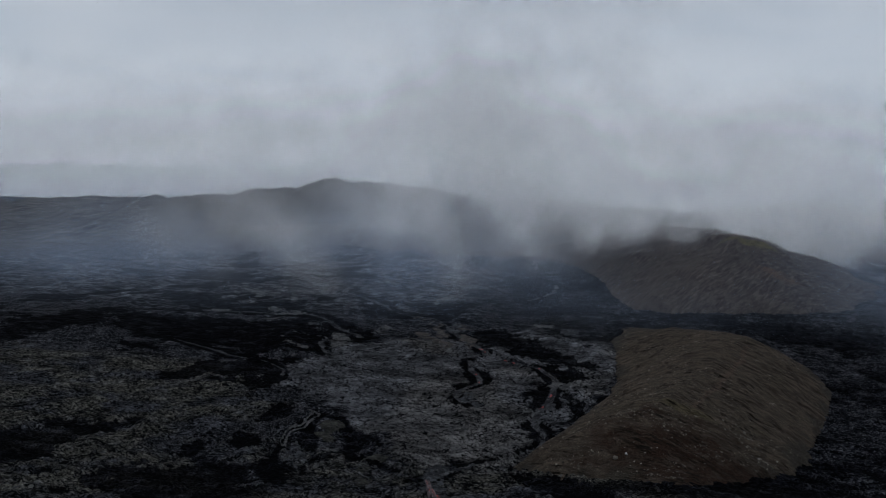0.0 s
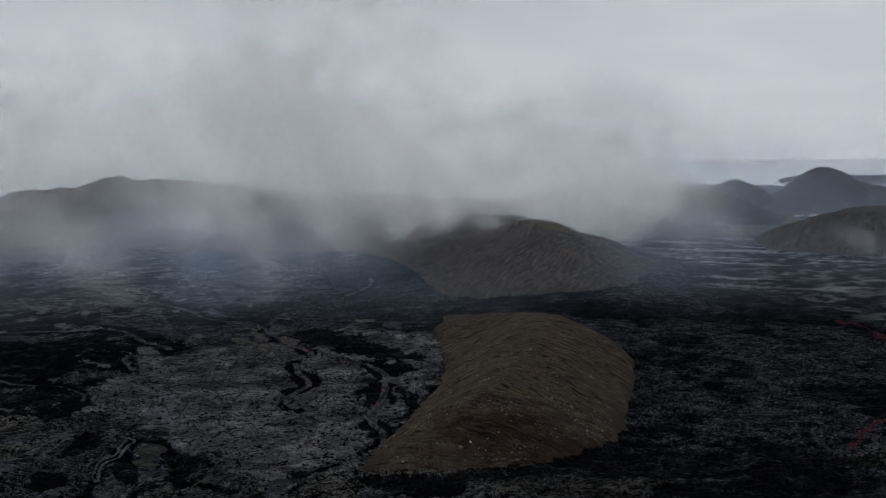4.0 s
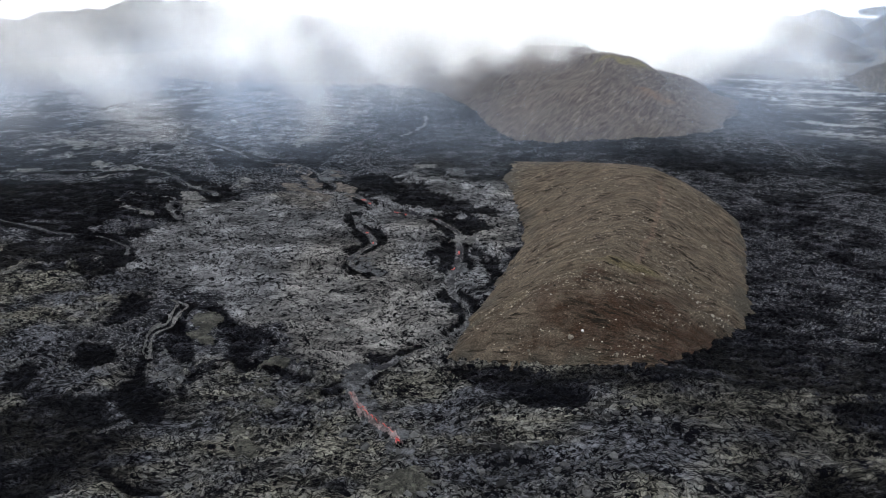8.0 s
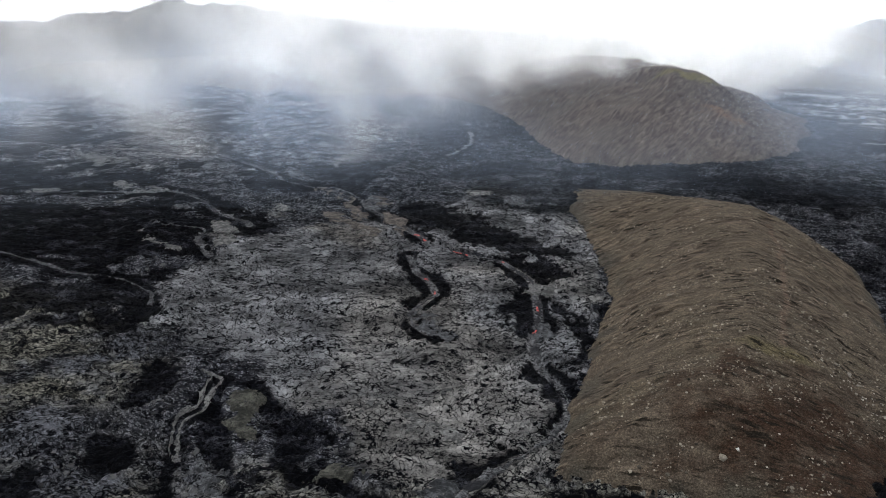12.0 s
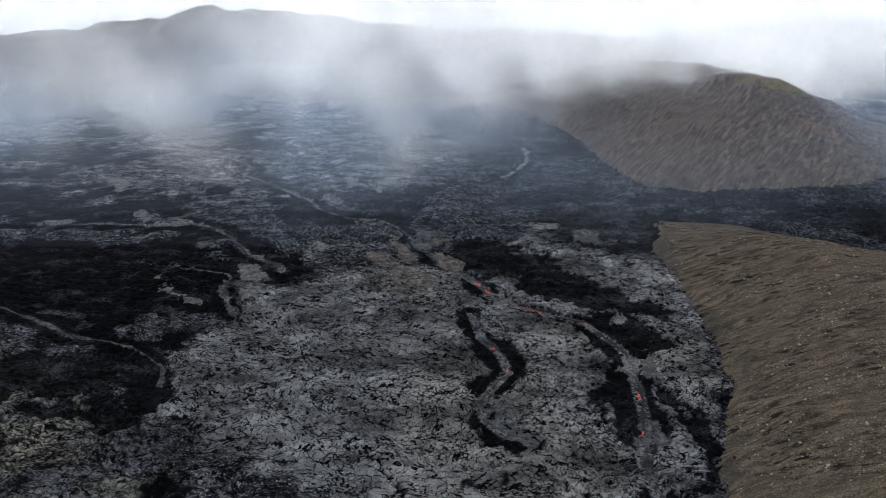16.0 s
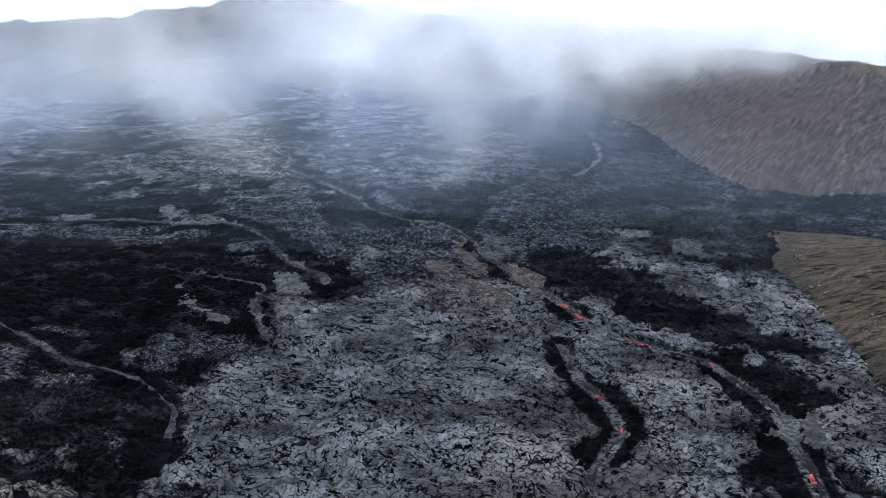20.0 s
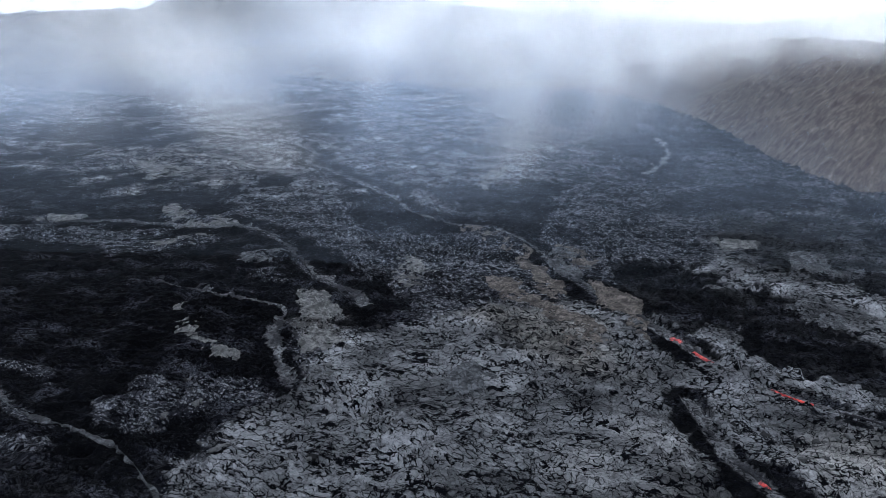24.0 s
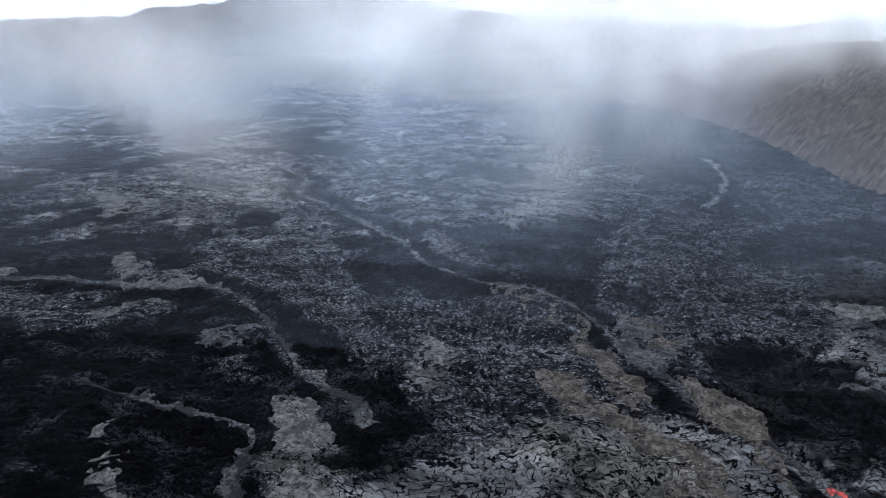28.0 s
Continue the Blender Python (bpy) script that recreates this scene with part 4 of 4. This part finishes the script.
for k, (outline, label, material, thick) in enumerate((
    ([(-137, 304), (-134, 304), (-128, 298), (-129, 295), (-131, 292), (-134, 293), (-136, 299)], "small pale tan lava tongue with a black rim", PALE_ROPE, 0.5),
    ([(-146, 316), (-142, 319), (-136, 314), (-132, 305), (-137, 304), (-141, 308)], "pale grey lava tongue beside black clinker", PALE_ROPE, 0.4),
    ([(-163, 298), (-160, 300), (-153, 294), (-147, 289), (-145, 287), (-148, 287), (-154, 289), (-158, 293)], "pale lava island in black clinker", PALE_ROPE, 0.5),
    ([(-170, 306), (-167, 308), (-164, 305), (-163, 300), (-166, 302)], "narrow curled pale lava strip", PALE_ROPE, 0.3),
    ([(-247, 361), (-236, 363), (-232, 359), (-241, 356)], "whitish lava bank along a dark channel", PALE_ROPE, 0.5),
    ([(-201, 363), (-192, 366), (-185, 365), (-181, 360), (-190, 357), (-198, 358)], "whitish crusted lava bank along a dark channel", PALE_ROPE, 0.5),
    ([(-196, 342), (-188, 351), (-183, 349), (-189, 339)], "pale streaked lava lobe below a dark channel", PALE_ROPE, 0.4),
    ([(-171, 337), (-160, 342), (-159, 337), (-166, 332)], "grey lava lobe between dark channels", GREY_ROPE, 0.4),
    ([(-85, 336), (-81, 338), (-75, 331), (-72, 322), (-72, 310), (-75, 308), (-77, 317), (-80, 324)], "long tan lava tongue beside a dark channel", TAN_ROPE, 0.5),
    ([(-96, 354), (-92, 358), (-88, 357), (-85, 348), (-87, 339), (-93, 343)], "fan-shaped grey ropy lava tongue", GREY_ROPE, 0.5),
    ([(-108, 334), (-102, 334), (-97, 326), (-90, 322), (-82, 315), (-84, 311), (-92, 317), (-100, 321), (-104, 326)], "tan ropy lava tongue with folded streaks", TAN_ROPE, 0.5),
    ([(-61, 251), (-62, 245), (-60, 239), (-56, 232), (-53, 229), (-50, 229), (-49, 235), (-53, 238), (-57, 244)], "smooth grey lava fan at a channel's end", GREY_ROPE, 0.35),
    ([(-29, 243), (-25, 242), (-24, 236), (-27, 230), (-30, 233)], "smooth grey lava pool in the channel", GREY_ROPE, 0.3),
    ([(-32, 266), (-26, 269), (-19, 270), (-21, 263), (-29, 262)], "pale grey lava plate beside the channel", PALE_ROPE, 0.4),
    ([(-51, 168), (-45, 174), (-43, 162), (-38, 150), (-34, 139), (-32, 133), (-36, 135), (-43, 147), (-46, 154)], "fresh grey lava tongue with a glowing rim", GREY_ROPE, 0.4),
    ([(-35, 127), (-31, 127), (-28, 120), (-32, 117), (-37, 119)], "smooth olive-grey lava plate", OLIVE_ROPE, 0.5),
    ([(-69, 152), (-64, 151), (-58, 135), (-60, 131), (-65, 140)], "long olive-grey lava plate", OLIVE_ROPE, 0.5),
    ([(-94, 176), (-90, 178), (-85, 170), (-83, 164), (-85, 160), (-90, 165), (-93, 170)], "cracked grey lava plate between black lobes", GREY_ROPE, 0.6),
    ([(-97, 202), (-92, 202), (-88, 196), (-86, 187), (-88, 184), (-93, 193)], "folded grey lava sheet inside a black arch", OLIVE_ROPE, 0.6),
    ([(-61, 192), (-57, 198), (-51, 193), (-44, 188), (-53, 186)], "wedge of smooth grey lava with curved ridges", PALE_ROPE, 0.35),
    ([(-71, 178), (-62, 180), (-61, 175), (-70, 174)], "long pale olive lava tongue", OLIVE_ROPE, 0.5),
    ([(-108, 290), (-107, 294), (-103, 294), (-101, 289), (-104, 283), (-107, 285)], "coiled loop of smooth grey lava", GREY_ROPE, 0.5),
    ([(-101, 336), (-93, 324), (-80, 314), (-79, 308), (-84, 299), (-88, 299), (-89, 310), (-97, 322)], "broad warm-brown folded lava sheet", TAN_ROPE, 0.4),
    ([(-73, 168), (-66, 168), (-62, 160), (-61, 151), (-68, 152), (-68, 160)], "folded olive-grey lava sheet", OLIVE_ROPE, 0.5),
    ([(-132, 339), (-128, 342), (-121, 335), (-117, 328), (-126, 324)], "pale grey lava patch with a curled ring", PALE_ROPE, 0.4),
    ([(-266, 432), (-246, 427), (-228, 418), (-237, 405), (-250, 418)], "pale lobe lying in a dark hollow", PALE_ROPE, 0.4),
    ([(-215, 375), (-209, 376), (-199, 363), (-204, 362)], "pale block of crust above a dark channel", PALE_ROPE, 0.5),
    ([(-38, 365), (-29, 368), (-28, 355), (-36, 353)], "flat grey lava plate among dark clinker", GREY_ROPE, 0.4),
    ([(-44, 333), (-36, 337), (-33, 329), (-35, 321), (-39, 327)], "flat grey lava plate on a black bank", GREY_ROPE, 0.4),
    ([(-52, 375), (-42, 374), (-43, 368), (-51, 366)], "small pale lava plate", PALE_ROPE, 0.4),
    ([(-124, 414), (-121, 426), (-119, 446), (-115, 446), (-115, 427), (-119, 413)], "pale curved streak of lava on a dark slope", PALE_ROPE, 0.3),
    ([(-151, 457), (-147, 451), (-140, 430), (-144, 430)], "narrow pale streak of lava", PALE_ROPE, 0.3),
    ([(-94, 360), (-86, 357), (-83, 342), (-88, 337), (-92, 349)], "ringed grey-tan lava pond", TAN_ROPE, 0.4),
    ([(-120, 369), (-109, 367), (-100, 358), (-97, 346), (-90, 331), (-93, 325), (-99, 339), (-104, 354), (-115, 361)], "long brown streaked lava tongue", TAN_ROPE, 0.3),
)):
    build_tongue(outline, label, material, thick, 1801 + 10 * k)


build_channel(FLOW_FRONT, 1.0, "fresh dusky lava rivulet with a glowing snout", [(0.0, 0.1, 0.14), (0.2, 0.8, 0.06), (0.9, 0.985, 0.4)], 1211, ROSE_ROPE, 0.5, 0.7)


def build_shed(x, y, turn):
    """A small white hut with a pitched roof."""
    z = float(base_level(np.array([x]), np.array([y]))[0]) - 0.4
    hut = tagged(new("shed"), "tiny white hut far off below the cones", "shed", "far huts")
    hut.matrix_world = pose(x, y, z, 0, 0, turn) @ Matrix.Diagonal((0.6, 0.6, 0.6, 1))
    bm = bmesh.new()
    bmesh.ops.create_cube(bm, size=1.0, matrix=Matrix.Translation((0, 0, 1.6)) @ Matrix.Diagonal((7, 4, 3.2, 1)))
    me = bpy.data.meshes.new("wall")
    bm.to_mesh(me)
    bm.free()
    me.materials.append(WHITE_STONE)
    part("wall", me, hut)
    roof = mesh_of("roof", [(-3.7, -2.3, 3.1), (3.7, -2.3, 3.1), (3.7, 2.3, 3.1), (-3.7, 2.3, 3.1), (-3.7, 0, 4.6), (3.7, 0, 4.6)], [(0, 1, 5, 4), (2, 3, 4, 5), (0, 4, 3), (1, 2, 5), (3, 2, 1, 0)], WHITE_STONE, False)
    part("roof", roof, hut)


for x, y, turn in ((430, 868, 10), (438, 872, 40), (446, 866, 0), (455, 873, 75), (462, 868, 20)):
    build_shed(x, y, turn)

# ---- stones ----


def rock_shape(seed, rough=0.25):
    bm = bmesh.new()
    bmesh.ops.create_icosphere(bm, subdivisions=1, radius=1.0)
    rng = random.Random(seed)
    for v in bm.verts:
        v.co *= 1 + rng.uniform(-rough, rough)
        v.co.z *= 0.7
    out = np.array([v.co[:] for v in bm.verts]), [[v.index for v in f.verts] for f in bm.faces]
    bm.free()
    return out


def slab_shape(seed):
    """An irregular plate with a chamfered rim."""
    rng = random.Random(seed)
    n = rng.choice((5, 6, 7))
    turn = sorted(rng.uniform(0, 6.28) * 0.25 + k * 6.283 / n for k in range(n))
    rad = [rng.uniform(0.65, 1.1) for _ in range(n)]
    v = [(r * 1.05 * math.cos(a), r * 0.8 * math.sin(a), -0.22) for a, r in zip(turn, rad)]
    v += [(r * math.cos(a), r * 0.76 * math.sin(a), 0.1 + rng.uniform(-0.05, 0.05)) for a, r in zip(turn, rad)]
    v += [(r * 0.8 * math.cos(a), r * 0.6 * math.sin(a), 0.2 + rng.uniform(-0.06, 0.06)) for a, r in zip(turn, rad)]
    f = [[2 * n + k for k in range(n)]]
    for k in range(n):
        j = (k + 1) % n
        f += [[k, j, n + j, n + k], [n + k, n + j, 2 * n + j, 2 * n + k]]
    return np.array(v), f


def scatter_mesh(name, shapes, places, sizes, turns, tilts, material, smooth=False):
    """Many copies of a few shapes in one mesh."""
    verts, faces, base = [], [], 0
    for k, (p, s, a, t) in enumerate(zip(places, sizes, turns, tilts)):
        v, f = shapes[k % len(shapes)]
        c, n, ct, st = math.cos(a), math.sin(a), math.cos(t), math.sin(t)
        q = v * s
        q = np.stack([q[:, 0], q[:, 1] * ct - q[:, 2] * st, q[:, 1] * st + q[:, 2] * ct], 1)
        q = np.stack([q[:, 0] * c - q[:, 1] * n, q[:, 0] * n + q[:, 1] * c, q[:, 2]], 1) + p
        verts.append(q)
        faces += [[base + i for i in face] for face in f]
        base += len(v)
    return mesh_of(name, np.concatenate(verts).tolist(), faces, material, smooth)


def lava_spots(count, x0, x1, y0, y1, rng):
    x, y = rng.uniform(x0, x1, count), y0 + (y1 - y0) * rng.uniform(0, 1, count) ** 1.4
    z, fresh, pale, _, _, ropy, soil, _, near = lava_level(x, y)
    clump = fbm(x, y, 14, 3, seed=77)
    ok = (inside_distance(x, y, HILL_LINE) < -1.5) & (near > 1.6) & (pale < 0.3) & (ropy < 0.5) & (soil < 0.3) & (fresh < 0.4) & (clump > 0.0)
    return np.stack([x, y, z - 0.12], 1)[ok]


def build_slabs():
    rng = np.random.default_rng(4)
    shapes = [slab_shape(k) for k in range(12)]
    p = lava_spots(26000, -170, 110, 92, 330, rng)
    n = len(p)
    me = scatter_mesh("lava_rubble", shapes, p, rng.lognormal(-0.75, 0.4, n).clip(0.2, 1.2)[:, None], rng.uniform(0, 6.28, n), rng.normal(0, 0.3, n), SLAB)
    tagged(new("lava_rubble", me), "broken tilted plates of grey lava crust", "rubble", kind="stuff")
    near = lava_spots(420, -75, 45, 96, 150, rng)[:280]
    meshes = [mesh_of("lava_slab", v.tolist(), f, SLAB, False) for v, f in shapes[:6]]
    for k, q in enumerate(near):
        ob = new("lava_slab", meshes[k % 6])
        s = float(rng.uniform(0.6, 1.3))
        ob.matrix_world = pose(*q, float(rng.normal(0, 14)), float(rng.normal(0, 14)), float(rng.uniform(0, 360))) @ Matrix.Diagonal((s, s, s, 1))
        ob.parent = ground


def build_stones():
    rng = np.random.default_rng(8)
    shapes = [rock_shape(k) for k in range(8)]
    meshes = [mesh_of("boulder", v.tolist(), f, BOULDER, False) for v, f in shapes]
    # a band of pale boulders down the steep flank, and loose ones over the brow
    u = rng.uniform(0, 1, 180)
    bx = np.concatenate([25 + 17 * u + rng.normal(0, 2.4, 180), rng.normal(8, 11, 110)])
    by = np.concatenate([208 - 22 * u + rng.normal(0, 3.0, 180), rng.normal(182, 9, 110)])
    bz, d = near_hill_level(bx, by)
    for k in np.flatnonzero(d > 2):
        s = float(rng.lognormal(-1.7, 0.4)) * (1.0 if k < 180 else 0.7)
        ob = tagged(new("boulder", meshes[k % 8]), "weathered pale stone lying on the brown hill", "boulder", "boulders on the hill")
        ob.matrix_world = pose(float(bx[k]), float(by[k]), float(bz[k]) + 0.25 * s, 0, 0, float(rng.uniform(0, 360))) @ Matrix.Diagonal((s, s * 0.8, s, 1))
    v, f = rock_shape(40, 0.3)
    ob = tagged(new("white_boulder", mesh_of("white_boulder", v.tolist(), f, WHITE_STONE, False)), "bright white boulder standing out on the brown slope", "boulder")
    ob.matrix_world = pose(0.3, 174, float(near_hill_level(np.array([0.3]), np.array([174.0]))[0][0]) + 0.3, 0, 10, 30) @ Matrix.Diagonal((0.36, 0.3, 0.4, 1))
    x, y = rng.uniform(-25, 70, 15000), 164 + 190 * rng.uniform(0, 1, 15000) ** 1.3
    z, d = near_hill_level(x, y)
    ok = (d > 1.5) & (fbm(0.35 * x + 0.5 * y, 1.3 * y - 0.6 * x, 9, 4, seed=5) + 0.2 * step(230, 180, y) > 0.06)
    p = np.stack([x, y, z + 0.06], 1)[ok]
    n = len(p)
    tagged(new("hill_gravel", scatter_mesh("hill_gravel", shapes, p, rng.lognormal(-2.1, 0.45, n)[:, None], rng.uniform(0, 6.28, n), rng.normal(0, 0.3, n), GRAVEL)), "small stones strewn over the hill", "gravel", kind="stuff")


build_slabs()
build_stones()

# ---- vapour ----


def soft_step(a, b, x):
    """Like step, with no corner where it levels off."""
    return 0.5 + 0.5 * np.tanh(2.2 * (x - (a + b) / 2) / (b - a))


def noise3(x, y, z, size, octaves, seed):
    """Smooth noise in space, from three slanted planes."""
    return (fbm(x + 0.6 * y, z + 0.3 * y, size, octaves, seed=seed) + fbm(x - 0.5 * y, z - 0.5 * y, size, octaves, seed=seed + 20) + fbm(x + 0.2 * z, y + 0.7 * z, size, octaves, seed=seed + 40)) * 0.8


def bank_density(x, y, z):
    """How thick the steam is at a place, per metre."""
    billow = noise3(x, 0.3 * y, z, 58, 5, 1433)
    curl = noise3(x, 0.4 * y, z, 20, 4, 1437)
    broad = noise3(x, 0.3 * y, z, 130, 3, 1439)
    low = np.interp(x, [-300, -173, -120, -83, -42, 24, 41, 123, 185, 240], [52, 40, 24, 12, 9, 22, 31, 36, 54, 90])
    low = low - (low - 4) * soft_step(610, 680, y) * soft_step(-60, 0, x)
    top = np.interp(x, [-300, -150, -83, -33, 0, 57, 82, 164, 200, 240], [150, 140, 120, 102, 88, 78, 86, 80, 70, 50])
    face = 478 + 40 * soft_step(-60, 40, x) + 60 * fbm(x, z, 55, 3, seed=1405)
    depth = soft_step(0, 40, y - face) * soft_step(800, 660, y)
    edge = np.minimum(z - low, 0.9 * (top - z)) + 5 + 30 * billow + 14 * curl
    core = soft_step(-8, 12, edge) * soft_step(-220, -90, x + 50 * billow) * soft_step(225, 190, x + 40 * billow)
    thick = 0.03 * core * depth * (0.3 + 0.7 * soft_step(-0.16, 0.12, broad + 0.5 * curl))
    # thin drift above and beside it
    drift = soft_step(-0.22, 0.3, broad + 0.4 * billow) * soft_step(10, 60, z - low + 30 * billow)
    drift = drift * soft_step(90, -90, x - 0.4 * (z - 100) + 60 * billow) * soft_step(520, 640, y)
    return thick + 0.0026 * drift * soft_step(330, 200, z) * (0.25 + 0.75 * soft_step(-330, -170, x)) * soft_step(-1000, -600, x)


def wisp_density(x, y, z):
    """Thin plumes that rise and lean off single vents."""
    out = 0.0
    for vx, vy, wide, tall, dense in ((-92, 420, 26, 80, 0.013), (-205, 428, 40, 90, 0.011), (-290, 432, 55, 90, 0.003), (175, 520, 26, 40, 0.004), (262, 640, 10, 22, 0.03), (330, 560, 8, 16, 0.05)):
        lean = vx - 0.7 * (z - 2) + 24 * fbm(z, y, 26, 3, seed=int(vy))
        w = wide * (0.35 + np.maximum(z, 0) / tall)
        out = out + dense * np.exp(-((x - lean) ** 2 + (y - vy) ** 2 * 1.2) / (w * w)) * soft_step(-6, 6, z) * (1 - soft_step(tall * 0.6, tall * 1.5, z))
    return out * (0.06 + 1.9 * soft_step(-0.1, 0.2, noise3(x, y, z, 40, 4, 1451)))


def haze_density(x, y, z):
    patch = soft_step(-0.2, 0.25, noise3(x, y, z, 120, 4, 1461))
    back = 1 - 0.72 * soft_step(560, 700, y) * soft_step(330, 180, x) + 0.5 * soft_step(60, 170, x)
    plain = 0.0014 * soft_step(680, 860, y) * soft_step(120, 260, x) * np.exp(-np.maximum(z, 0) / 80)
    return plain + (0.0009 + 0.0017 * patch) * back * (0.8 + 0.7 * soft_step(60, -250, x)) * np.exp(-np.maximum(z, 0) / 34) * soft_step(285, 390, y - 45 * soft_step(-120, -60, x) + 25 * fbm(x, z, 60, 2, seed=1471))


def far_density(x, y, z):
    """Low cloud over the sea, thinner where the coast shows."""
    return (0.003 - 0.0029 * soft_step(0.12, 0.36, x / y)) * soft_step(300, 90, z + 80 * fbm(x, z, 300, 3, seed=1481)) / 2


def layer(parent, x0, x1, y, z0, z1, gap, material, cell, seed, most=0.13, far=False):
    """One layer of the vapour, gap metres deep, gently folded, as thick as the vapour is there."""
    nx, nz = int((x1 - x0) / cell), int((z1 - z0) / cell * 1.2)
    x, z = np.meshgrid(np.linspace(x0, x1, nx), np.linspace(z0, z1, nz))
    yy = y + gap * 0.3 * fbm(x, z, 60, 3, seed=seed)
    if not far:
        white, blue = bank_density(x, yy, z) + wisp_density(x, yy, z), haze_density(x, yy, z)
    else:
        white, blue = far_density(x, yy, z), 0 * x
    rim = step(0, 0.08, (x - x0) / (x1 - x0)) * step(0, 0.08, (x1 - x) / (x1 - x0)) * step(0, 0.15, (z1 - z) / (z1 - z0))
    body = most * np.tanh((white + blue) * gap / most)
    body = np.maximum(0, body * rim - 0.0006 - 0.004 * lattice(np.array(seed), np.array(7), 3) * (1 + fbm(x, z, 60, 3, seed=seed))) if y < 700 else body + 0.002
    keep = body > 0
    grow = keep.copy()
    for _ in range(1 + seed % 5):
        wide = grow.copy()
        wide[1:] |= grow[:-1]
        wide[:-1] |= grow[1:]
        wide[:, 1:] |= grow[:, :-1]
        wide[:, :-1] |= grow[:, 1:]
        grow = wide
    part("veil", sheet_mesh("veil", x, yy, z, material, (("body", body), ("steam", white / (white + blue + 1e-9))), keep=grow), parent)


def build_steam():
    cloud = tagged(new("steam_cloud"), "white steam bank and thin bluish smoke drifting over the lava", "steam", kind="stuff")
    vapour = vapour_material("vapour")
    places = [312, 336, 358, 378, 396, 412, 426, 440, 452, *range(463, 664, 10), 672, 686, 706, 732, 768, 820, 890, 1000, 1150]
    for k, y in enumerate(places):
        gap = (places[min(k + 1, len(places) - 1)] - places[max(k - 1, 0)]) / 2
        if y < 700:
            layer(cloud, -1100, 1300, y, -16, 330, min(gap, 110), vapour, 6, 1501 + k)
        else:
            layer(cloud, -1800, 1800, y, -16, 480, min(gap, 110), vapour, 14, 1501 + k)
    far_vapour = vapour_material("far_vapour", 600.0, 0.15)
    for k, y in enumerate(range(1320, 4900, 250)):
        layer(cloud, -4900, 4900, y, -16, 1500, 300, far_vapour, 60, 1601 + k, 0.11, True)


build_steam()
